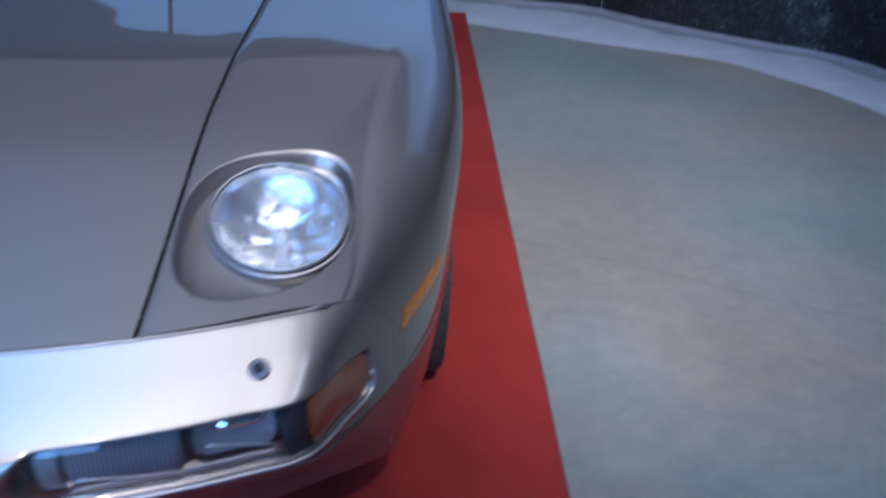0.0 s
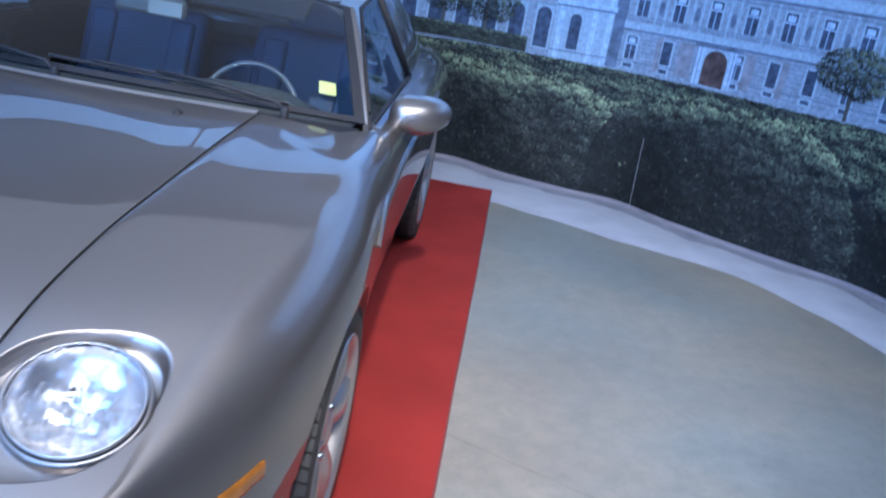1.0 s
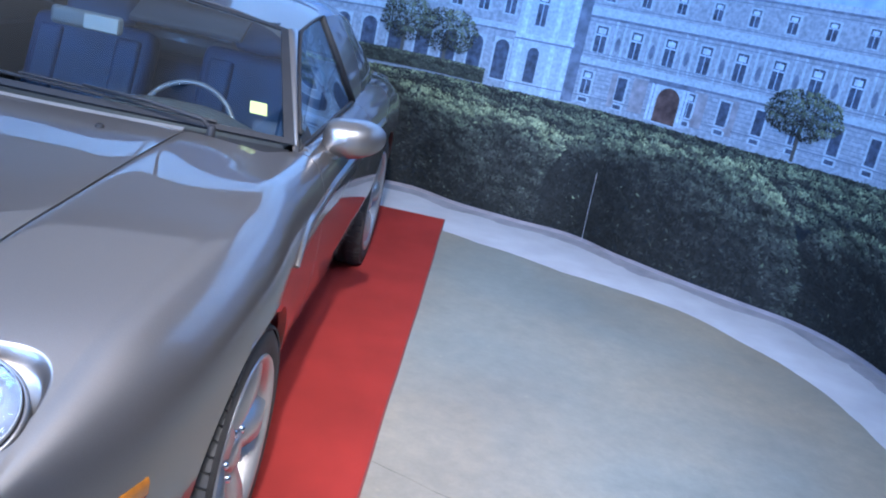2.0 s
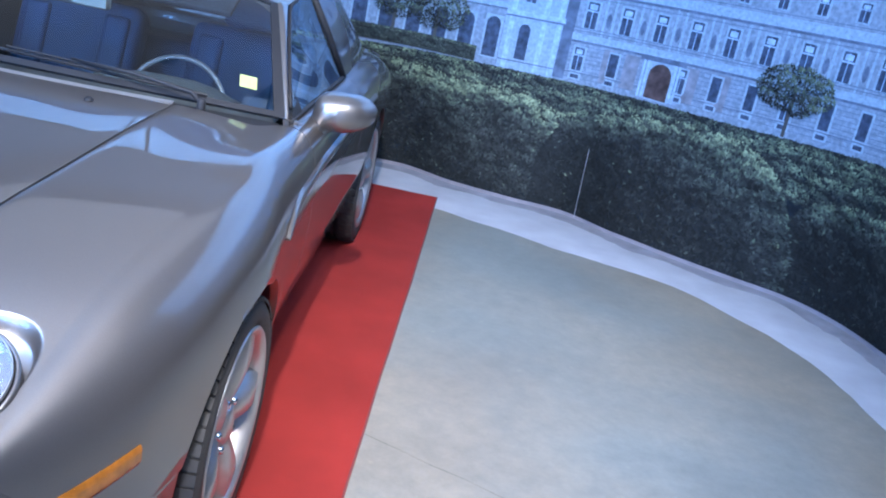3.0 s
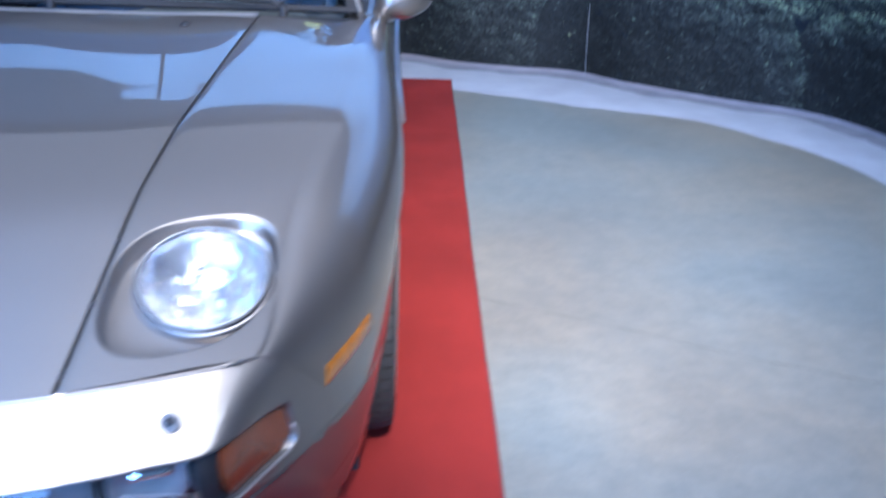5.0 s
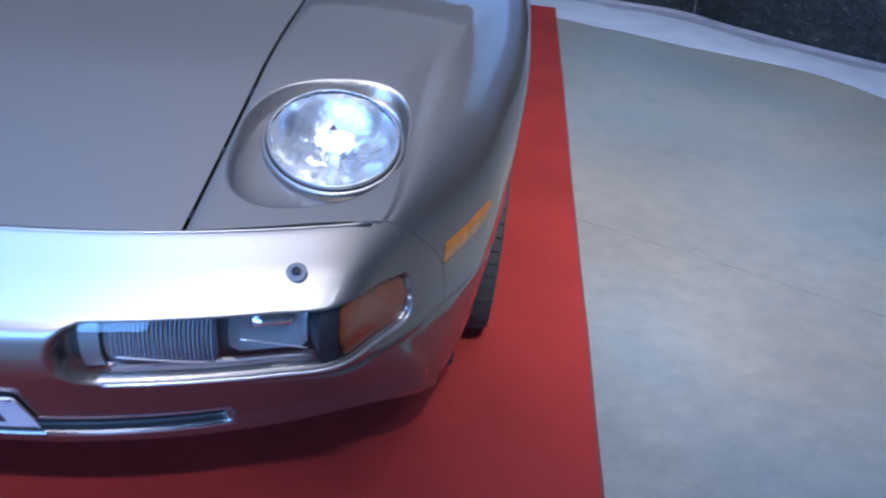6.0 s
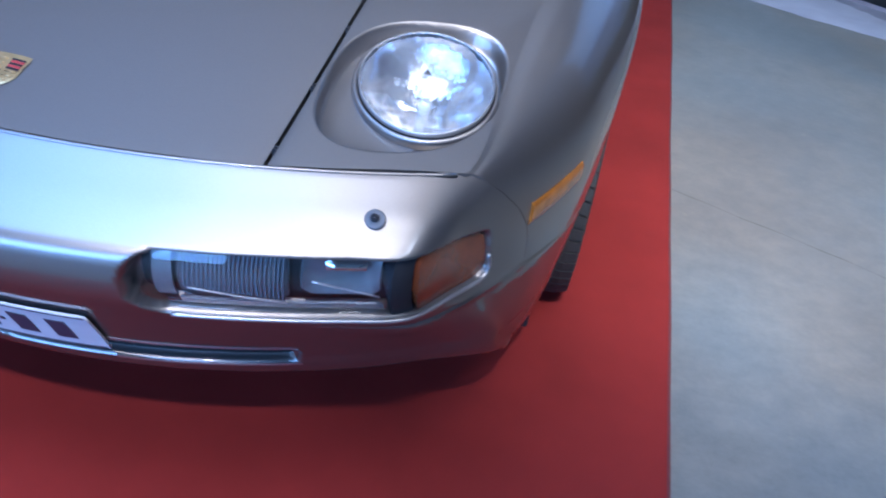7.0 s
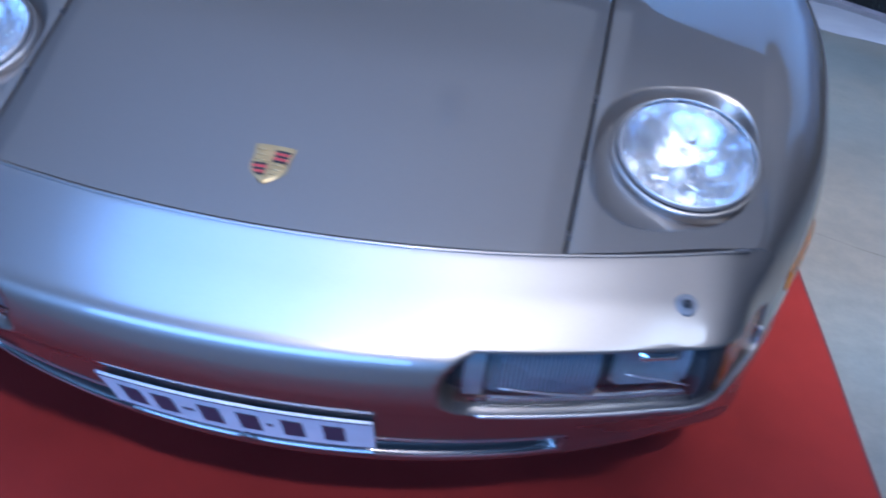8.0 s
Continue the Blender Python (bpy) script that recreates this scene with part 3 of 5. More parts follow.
    mm = Matrix.Translation(Vector(o)) @ Vector((0, -0.62, 0.78)).to_track_quat("Z", "Y").to_matrix().to_4x4()
    v, f = lathe([(0.0155, -0.004), (0.0155, 0.003), (0.013, 0.006), (0.010, 0.004), (0.008, 0.007), (0.001, 0.008)], 24, mm)
    nz = data_part("washer_jet", v, f, GREY_RUBBER, car, smooth=True, label="round grey headlamp washer jet")
    v, f = lathe([(0.0065, 0.007), (0.006, 0.010), (0.001, 0.0105)], 16, mm)
    data_part("jet_cap", v, f, BLACK_TRIM, nz, smooth=True)

# licence plate with plain bars
pw = 0.195
aa = np.linspace(-pw, pw, 30)
P = []
for z in np.linspace(0.302, 0.408, 8):
    h = bumper_at(np.abs(aa), z, -0.010)
    h[:, 0] *= np.sign(aa)
    P.append(h)
plate = grid_part("licence_plate", P, PLATE, car, lip=0.004, out=(0, -1, 0), label="white licence plate with dark bars")


def plate_patch(name, a0, a1, z0, z1, material, off):
    aa = np.linspace(a0, a1, 6)
    P = []
    for z in np.linspace(z0, z1, 3):
        h = bumper_at(np.abs(aa), z, -0.010 - off)
        h[:, 0] *= np.sign(aa)
        P.append(h)
    return grid_part(name, P, material, plate, lip=0.001, out=(0, -1, 0))


for a in (-0.168, -0.120, -0.052, 0.004, 0.066, 0.124):
    plate_patch("bar", a, a + 0.030, 0.326, 0.382, INK, 0.0015)
plate_patch("bar", -0.078, -0.062, 0.350, 0.358, INK, 0.0015)
plate_patch("bar", 0.044, 0.052, 0.350, 0.358, INK, 0.0015)
for z in (0.304, 0.403):
    plate_patch("border", -pw + 0.003, -0.002, z, z + 0.003, INK, 0.0012)
    plate_patch("border", 0.002, pw - 0.003, z, z + 0.003, INK, 0.0012)

# bonnet
U = np.linspace(-1, 1, 71)
V = np.linspace(0, 1, 90)
rows = []
for vv in V:
    xs = U * 0.41
    for it in range(2):
        yf = seam_y(xs) - 0.0010
        yr = hood_rear(xs)
        y = yf + (yr - yf) * vv
        xs = U * (hood_x(y) - 0.0032)
    z = top_z(xs, y) - 0.004 * (np.abs(U) ** 10) 
    rows.append(np.stack([xs, y, z], -1))
grid_part("bonnet", rows, PAINT, car, lip=0.022)

xs_ = np.linspace(-0.668, 0.668, 60)
# black tube added so the gap before the bonnet looks dark
v, f = tube([(x, float(seam_y(x)) - 0.0035, 0.6420) for x in xs_], 0.003, 6)
data_part("bonnet_gap_tube", v, f, BLACK_TRIM, car, smooth=True)

v, f = tube([(x, float(seam_y(x)) - 0.0072, 0.6500) for x in xs_], 0.0034, 8)
data_part("bumper_bead", v, f, PAINT, car, smooth=True)

# small clips in the seams between bonnet and wings
for sg in (1, -1):
    for y in (0.0, 0.133, 0.27):
        x, z = sg * float(hood_x(y)), float(top_z(float(hood_x(y)), y))
        part("seam_clip", box_bm(x - 0.0028, x + 0.0028, y - 0.007, y - 0.0025, z - 0.012, z - 0.002, 0.0008), BLACK_TRIM, car)
        part("seam_clip", box_bm(x - 0.0028, x + 0.0028, y + 0.0015, y + 0.006, z - 0.012, z - 0.002, 0.0008), BLACK_TRIM, car)

# badge on the bonnet: a small shield in plain shapes


def on_hood(x, y, off=0.0):
    return (x, y, float(top_z(x, y)) + off)


def shield(t):
    return 0.027 * (1 - max(0.0, (t - 0.35) / 0.65) ** 2.4) + 0.0015 * math.cos(t * 9)


v, f = [], []
for i in range(15):
    t = i / 14
    w = max(0.0015, shield(t))
    for k in range(9):
        x = w * (k / 4 - 1)
        v.append(on_hood(x - 0.004, 0.030 - 0.068 * t, 0.0035 - 0.0015 * (k / 4 - 1) ** 4))
for i in range(14):
    for k in range(8):
        a = i * 9 + k
        f.append([a, a + 9, a + 10, a + 1])
badge = data_part("badge", v, f, GOLD, car, "small gold and red shield badge", smooth=True)
for side, t0, t1 in ((1, 0.13, 0.46), (-1, 0.50, 0.83)):
    for k in range(5):
        ta, tb = t0 + (t1 - t0) * k / 5, t0 + (t1 - t0) * (k + 1) / 5 - 0.006
        v = []
        for t in (ta, tb):
            w = shield(t) - 0.003
            v += [on_hood(side * x - 0.004, 0.030 - 0.068 * t, 0.0046 - 0.0015 * (x / 0.027) ** 4) for x in (0.0025, w / 2, w)]
        data_part("field", v, [[0, 3, 4, 1], [1, 4, 5, 2]] if side < 0 else [[1, 4, 3, 0], [2, 5, 4, 1]], BLACK_TRIM if k % 2 == 0 else BADGE_RED, badge)
for side, t0, t1 in ((-1, 0.16, 0.44), (1, 0.52, 0.76)):
    for k in range(3):  # raised ribs on the gold quarters
        t = t0 + (t1 - t0) * k / 2
        w = shield(t) - 0.005
        v, f = tube([on_hood(side * x - 0.004, 0.030 - 0.068 * t, 0.0045) for x in (0.004, w / 2 + 0.002, w)], 0.0010, 6)
        data_part("rib", v, f, GOLD, badge, smooth=True)

# front wings, with the lamp recess pressed in
LAMP_C = (0.578, 0.216)


def recess(x, y):
    yy = y - 0.38 * (x * x - 0.316)
    e = (np.abs(x - 0.562) / 0.131) ** 2.6 + (np.abs(yy - 0.202) / 0.144) ** 2.6
    return 0.62 * step01((1 - e) / 0.17) + 0.38 * np.sin(np.clip((1 - e) / 0.8, 0, 1) * math.pi / 2)


def wing_point(uu, y):
    """Place on the wing: uu 0..1 top, 1..2 shoulder, 2..3 side."""
    if uu <= 1:
        xh, xb = hood_x(y) + 0.0032, crest_x(y)
        x = xh + (xb - xh) * uu
        w = step01((y - 1.0) / 0.3) * uu**1.5
        z = (top_z(x, y) - 0.006 * uu**2 * step01((y - seam_y(x)) / 0.25)) * (1 - w) + belt_z(y) * w
        z = z - 0.037 * recess(x, y) - 0.003 * (1 - uu) ** 30
    elif uu <= 2:
        ph = radians(90) * (2 - uu)
        zb, zw, xb, xw = crest_z(y), side_z(y), crest_x(y), side_x(y)
        x = xb + (xw - xb) * np.cos(ph) ** (2 / 2.3)
        z = zw + (zb - zw) * np.sin(ph) ** (2 / 2.3)
    else:
        zw = side_z(y)
        zend = np.where(y < AXF, np.maximum(0.434 - 0.04 * (y - 0.19), arch_z(y, AXF)), np.maximum(0.20, arch_z(y, AXF)))
        z = zw + (zend - zw) * (uu - 2)
        x = side_at(y, z)
    return np.stack([x, y, z], -1)


us = np.r_[np.linspace(0, 1, 110), np.linspace(1, 2, 26)[1:], np.linspace(2, 3, 16)[1:]]
vv = np.unique(np.r_[np.linspace(0, 0.30, 150), np.linspace(0.30, 0.34, 8), np.linspace(0.32, 0.80, 50), np.linspace(0.80, 0.88, 30), np.linspace(0.88, 1, 16)])
W = []
for uu in us:
    if uu <= 1:
        x = 0.413 + (0.678 - 0.413) * uu
        yf = float(seam_y(x)) - 0.0010
    else:
        yf = 0.15
        for _ in range(12):
            zw = float(side_z(yf))
            if uu <= 2:
                zz = zw + (float(crest_z(yf)) - zw) * math.sin(radians(90) * (2 - uu)) ** (2 / 2.3)
            else:
                zz = max(zw + (0.434 - 0.04 * (yf - 0.19) - zw) * (uu - 2), 0.439)
            yf = 0.5 * yf + 0.5 * (float(gap_y(zz)) + 0.0016)
    yr = 1.604
    if uu < 1:
        xr = 0.495 + (0.77 - 0.495) * uu
        yr = float(hood_rear(xr)) + 0.10 * float(step01((uu - 0.72) / 0.28))
    W.append(wing_point(uu, yf + (yr - yf) * vv))
W = np.array(W)
LAMP_N = Vector((0.05, -0.43, 0.90)).normalized()
LAMP_AT = Vector((LAMP_C[0], LAMP_C[1], float(top_z(*LAMP_C)))) - LAMP_N * 0.002


def in_lamp(c):
    """Inside the round opening cut for the headlamp."""
    d = Vector((abs(c[0]), c[1], c[2])) - LAMP_AT
    return (d - LAMP_N * d.dot(LAMP_N)).length < 0.112


for P in both(W):
    sg = np.sign(P[0, 0, 0])
    grid_part("front_wing", P, PAINT, car, lip=0.022, out=(0.3 * sg, 0, 1), inward=lambda p: np.array([-sg * 0.95, 0, -0.3]) if p[2] < 0.62 else np.array([-sg * 0.3, 0, -0.95]), hole=in_lamp)

# round headlamps lying in the recesses
for sg in (1, -1):
    n = Vector((0.05 * sg, -0.43, 0.90)).normalized()
    c = Vector((LAMP_C[0] * sg, LAMP_C[1], float(top_z(*LAMP_C)))) - n * 0.002
    mm = Matrix.Translation(c) @ n.to_track_quat("Z", "Y").to_matrix().to_4x4()
    hl = new("headlamp")
    hl.parent = car
    hl["label"] = "round clear headlamp with a bright rim"
    v, f = lathe([(0.1055, -0.030), (0.1070, -0.010), (0.1075, -0.002), (0.1068, 0.0012), (0.1052, 0.0012), (0.1045, -0.002)], 64, mm)
    data_part("rim", v, f, ALLOY, hl, smooth=True)
    # black ring standing in for the shadow gap round the rim
    v, f = lathe([(0.1065, -0.006), (0.1086, -0.011), (0.1086, -0.045)], 64, mm)
    data_part("gap_ring", v, f, BLACK_TRIM, hl, smooth=True)
    v, f = lathe([(0.1185, -0.050), (0.1178, -0.016), (0.1165, -0.0095), (0.1135, -0.0072), (0.1102, -0.0072), (0.1084, -0.012)], 64, mm)
    data_part("lamp_pod", v, f, PAINT, hl, smooth=True)
    v, f = lathe([(0.104, -0.006), (0.100, -0.018), (0.095, -0.028), (0.084, -0.041), (0.07, -0.05), (0.055, -0.058), (0.04, -0.064), (0.025, -0.067), (0.012, -0.069), (0.001, -0.069)], 64, mm)
    v = [p + n * (0.0080 * noise.noise(p * 30) + 0.0035 * noise.noise(p * 75)) for p in v]
    data_part("reflector", v, f, REFLECT, hl, smooth=True)
    v, f = lathe([(0.0005, -0.046), (0.009, -0.049), (0.014, -0.058), (0.014, -0.070)], 20, mm)
    data_part("bulb_shield", v, f, STEEL, hl, smooth=True)
    prof = [(0.1055, -0.003), (0.104, 0.003)] + [(0.104 * math.cos(t), 0.003 + 0.013 * math.sin(t)) for t in np.linspace(0.2, 1.56, 10)]
    prof += [(r, h - 0.0035) for r, h in prof[::-1][:-1]]
    v, f = lathe(prof, 64, mm)
    gl = data_part("lens", v, f, FLUTED, hl, smooth=True)
    gl.visible_shadow = False
    # pressed ribs of the lens
    v, f = [], []
    for k in range(-8, 9):
        x = k * 0.0055
        hgt = 0.028 if abs(k) < 5 else 0.02
        b0 = len(v)
        for y in (0.02, 0.02 + hgt, 0.02 + 2 * hgt):
            rr = min(1.0, math.hypot(x, y) / 0.104)
            zz = 0.003 + 0.013 * math.sqrt(1 - rr * rr) + 0.0004
            v += [mm @ Vector((x - 0.0016, y, zz)), mm @ Vector((x, y, zz + 0.001)), mm @ Vector((x + 0.0016, y, zz))]
        for j in range(2):
            for i in range(2):
                a = b0 + j * 3 + i
                f.append([a, a + 1, a + 4, a + 3])
    data_part("lens_ribs", v, f, GLASS, hl).visible_shadow = False
    # amber marker on the wing's flank
    mk = []
    for z0 in np.linspace(0, 1, 6):
        row = []
        for t in np.linspace(0, 1, 14):
            y = 0.205 + 0.175 * t
            z = 0.530 + 0.012 * t + 0.041 * z0 - 0.013
            row.append((sg * (float(side_at(y, z)) + 0.005 - 0.004 * (2 * z0 - 1) ** 6), y, z))
        mk.append(row)
    grid_part("side_marker", mk, AMBER, car, lip=0.008, out=(sg, 0, 0), label="amber side marker lamp")

# doors, rear quarters
for nm, ya, yb in (("door", 1.610, 2.60), ("rear_quarter", 2.606, 4.22)):
    G = []
    ys = np.unique(np.r_[np.linspace(ya, yb, 50), np.linspace(AXR - ARCH - 0.01, AXR - ARCH + 0.03, 8), np.linspace(AXR + ARCH - 0.03, AXR + ARCH + 0.01, 8)])
    ys = ys[(ys >= ya) & (ys <= yb)]
    for uu in np.r_[np.linspace(0, 1, 18), np.linspace(1, 2, 22)[1:]]:
        zb, zw, xb, xw = crest_z(ys), side_z(ys), crest_x(ys), side_x(ys)
        if uu <= 1:
            ph = radians(90) * (1 - uu)
            x = xb + (xw - xb) * np.cos(ph) ** (2 / 2.3)
            z = zw + (zb - zw) * np.sin(ph) ** (2 / 2.3)
        else:
            zend = np.maximum(0.20, arch_z(ys, AXR))
            z = zw + (zend - zw) * (uu - 1)
            x = side_at(ys, z)
        G.append(np.stack([x, ys, z], -1))
    for P in both(G):
        sg = np.sign(P[0, 0, 0])
        grid_part(nm, P, PAINT, car, lip=0.022, out=(sg, 0, 0.2), inward=lambda p: np.array([-sg, 0, 0]) if p[2] < 0.8 else np.array([-sg * 0.5, 0, -0.85]))

# rear end and floor pan
bm = bmesh.new()
box_bm(-0.70, 0.70, 4.10, 4.24, 0.30, 0.80, 0.05, bm=bm)
part("rear_panel", bm, PAINT, car)
part("floor_pan", box_bm(-0.68, 0.68, 1.32, 4.1, 0.19, 0.215, 0.005), BLACK_TRIM, car)
part("under_tray", box_bm(-0.50, 0.50, 0.12, 1.32, 0.20, 0.215, 0.005), BLACK_TRIM, car)
# black strip under the bumper, and a flap before each front wheel
aa = np.linspace(-0.98, 0.98, 81)
rows = []
for z, d in ((0.178, 0.022), (0.160, 0.034), (0.142, 0.050), (0.140, 0.062)):
    h = bumper_at(np.abs(aa), 0.18, d)
    h[:, 0] *= np.sign(aa)
    h[:, 2] = z
    rows.append(h)
grid_part("under_bumper_strip", rows, BLACK_TRIM, car, lip=0.004, out=(0, -1, 0))
for sg in (1, -1):
    part("air_guide", box_bm(sg * 0.60, sg * 0.815, 0.545, 0.570, 0.075, 0.21, 0.008), BLACK_TRIM, car)
# dark sheet added behind the seam between bonnet and bumper to keep the gap dark
xs_ = np.linspace(-0.70, 0.70, 41)
grid_part("seam_backing", [np.stack([xs_, seam_y(xs_) + dy, np.full(41, 0.6) + dz], -1) for dy, dz in ((-0.03, 0.0), (0.0, 0.025), (0.04, 0.03))], BLACK_TRIM, car, lip=0.01)
for y0, y1 in ((AXF - 0.40, AXF + 0.40), (AXR - 0.40, AXR + 0.40)):
    for sg in (1, -1):
        yc = (y0 + y1) / 2
        v, f = [], []
        for i in range(21):
            a = math.pi * i / 20
            for x in (0.50, 0.80):
                v.append((sg * x, yc + 0.40 * math.cos(a), 0.28 + 0.41 * math.sin(a)))
            if i:
                k = 2 * i
                f.append([k - 2, k - 1, k + 1, k])
        n0 = len(v)
        v += [(sg * 0.50, yc + 0.40, 0.18), (sg * 0.50, yc - 0.40, 0.18)]
        f.append([2 * i for i in range(21)] + [n0 + 1, n0])
        data_part("wheel_well", v, f, BLACK_TRIM, car)

# wheels
def wheel(x, y, sg):
    w = new("wheel")
    w.parent = car
    mm = Matrix.Translation((sg * x, y, WR)) @ pose(0, 0, 0, 0, 90 * sg, 0)
    hw = 0.112
    prof = [(0.222, -hw + 0.02), (0.255, -hw + 0.004), (0.285, -hw + 0.006), (0.303, -hw + 0.020), (0.312, -hw + 0.04), (WR, -0.04), (WR, -0.022), (0.307, -0.020), (0.307, -0.012), (WR, -0.010), (WR, 0.010), (0.307, 0.012), (0.307, 0.020), (WR, 0.022), (WR, 0.04), (0.312, hw - 0.04), (0.304, hw - 0.022), (0.288, hw - 0.010), (0.262, hw - 0.007), (0.240, hw - 0.012), (0.225, hw - 0.03)]
    v, f = lathe(prof, 120, mm)
    tyre = data_part("tyre", v, f, RUBBER, w, "black grooved tyre", smooth=True)
    # cross grooves of the tread, as raised blocks between them
    v, f = [], []
    for i in range(60):
        for a0, a1, h0, h1, sk in ((0.08, 0.90, 0.042, hw - 0.012, 0.35), (0.08, 0.90, -0.042, -hw + 0.012, -0.35)):
            b0 = len(v)
            for hh, r in ((h0, 0.3190), ((h0 * 0.45 + h1 * 0.55), 0.3165), (h1, 0.3065)):
                t = abs(hh - h0) / abs(h1 - h0)
                for aa_ in (a0, a1):
                    ang = 2 * math.pi * (i + aa_ + sk * t) / 60
                    for rr in (r - 0.008, r):
                        v.append(mm @ Vector((rr * math.cos(ang), rr * math.sin(ang), hh)))
            for k in range(2):
                o0 = b0 + 4 * k
                f += [[o0 + 1, o0 + 3, o0 + 7, o0 + 5], [o0, o0 + 1, o0 + 5, o0 + 4], [o0 + 2, o0 + 6, o0 + 7, o0 + 3]]
            f += [[b0, b0 + 2, b0 + 3, b0 + 1], [b0 + 8, b0 + 9, b0 + 11, b0 + 10]]
    tagged(data_part("tread", v, f, RUBBER, tyre), kind="stuff")
    v, f = lathe([(0.236, hw - 0.022), (0.240, hw - 0.012), (0.236, hw - 0.007), (0.228, hw - 0.009), (0.216, hw - 0.018), (0.206, hw - 0.05), (0.196, 0.0), (0.205, -hw + 0.02)], 72, mm)
    rim = data_part("rim", v, f, ALLOY, w, "silver alloy rim", smooth=True)
    for k in range(5):
        v, f = [], []
        a = 2 * math.pi * k / 5 + 0.3
        nr = 10
        for i in range(nr):
            t = i / (nr - 1)
            r = 0.035 + 0.180 * t
            half = 0.034 + 0.022 * t + 0.010 * (2 * t - 1) ** 2
            h = hw - 0.042 + 0.030 * math.sin(t * 2.2)
            for s in (-1, -0.6, 0, 0.6, 1):
                d_ = h - (0.030 if abs(s) == 1 else 0.0) - 0.004 * s * s
                ca, sa = math.cos(a), math.sin(a)
                v.append(mm @ Vector((r * ca - s * half * sa, r * sa + s * half * ca, d_)))
        for i in range(nr - 1):
            for s in range(4):
                q0 = i * 5 + s
                f.append([q0, q0 + 5, q0 + 6, q0 + 1])
        data_part("spoke", v, f, ALLOY, rim, smooth=True)
        ln = Vector((0.062 * math.cos(a + 0.63), 0.062 * math.sin(a + 0.63), hw - 0.044))
        v, f = lathe([(0.011, -0.01), (0.011, 0.012), (0.007, 0.018), (0.001, 0.018)], 12, mm @ Matrix.Translation(ln))
        data_part("wheel_nut", v, f, CHROME, rim, smooth=True)
    v, f = lathe([(0.05, hw - 0.05), (0.046, hw - 0.028), (0.03, hw - 0.022), (0.001, hw - 0.020)], 32, mm)
    data_part("hub_cap", v, f, ALLOY, rim, smooth=True)
    v, f = lathe([(0.12, 0.01), (0.12, 0.03), (0.03, 0.03)], 40, mm)
    data_part("brake_disc", v, f, BLACK_TRIM, w, smooth=True)


wheel(0.786, AXF, 1)
wheel(0.786, AXF, -1)
wheel(0.724, AXR, 1)
wheel(0.724, AXR, -1)

# windscreen, pillars, roof
def ws_bottom(x):
    return np.stack([x, 1.440 + 0.30 * x * x, 0.934 - 0.032 * (x / 0.75) ** 2], -1)


def ws_top(x):
    return np.stack([x, 1.975 + 0.22 * x * x, 1.218 - 0.15 * x * x], -1)


def ws_point(s, t, off=0.0):
    """On the windscreen: s -1..1 across, t 0..1 up."""
    b, c = ws_bottom(np.asarray(s) * 0.757), ws_top(np.asarray(s) * 0.591)
    p = b + (c - b) * t
    p = p + np.array([0, -0.045, 0.055]) * (4 * t * (1 - t)) * 0.45
    return p + np.array([0, -0.42, 0.9]) * off


S = np.linspace(-1, 1, 41)
screen = grid_part("windscreen", [ws_point(S, t) for t in np.linspace(0, 1, 16)], TINT, car, lip=0.0, out=(0, -1, 1), label="raked tinted windscreen")
screen.visible_shadow = False


def edge_strip(name, pts0, pts1, material, lip=0.01, out=(0, -1, 1)):
    return grid_part(name, [pts0, pts1], material, car, lip=lip, out=out)


edge_strip("windscreen_seal", ws_point(S, 0.0, 0.003), ws_point(S, 0.035, 0.003), BLACK_TRIM)
edge_strip("windscreen_seal", ws_point(S, 0.965, 0.003), ws_point(S, 1.0, 0.003), BLACK_TRIM)
T = np.linspace(0, 1, 20)
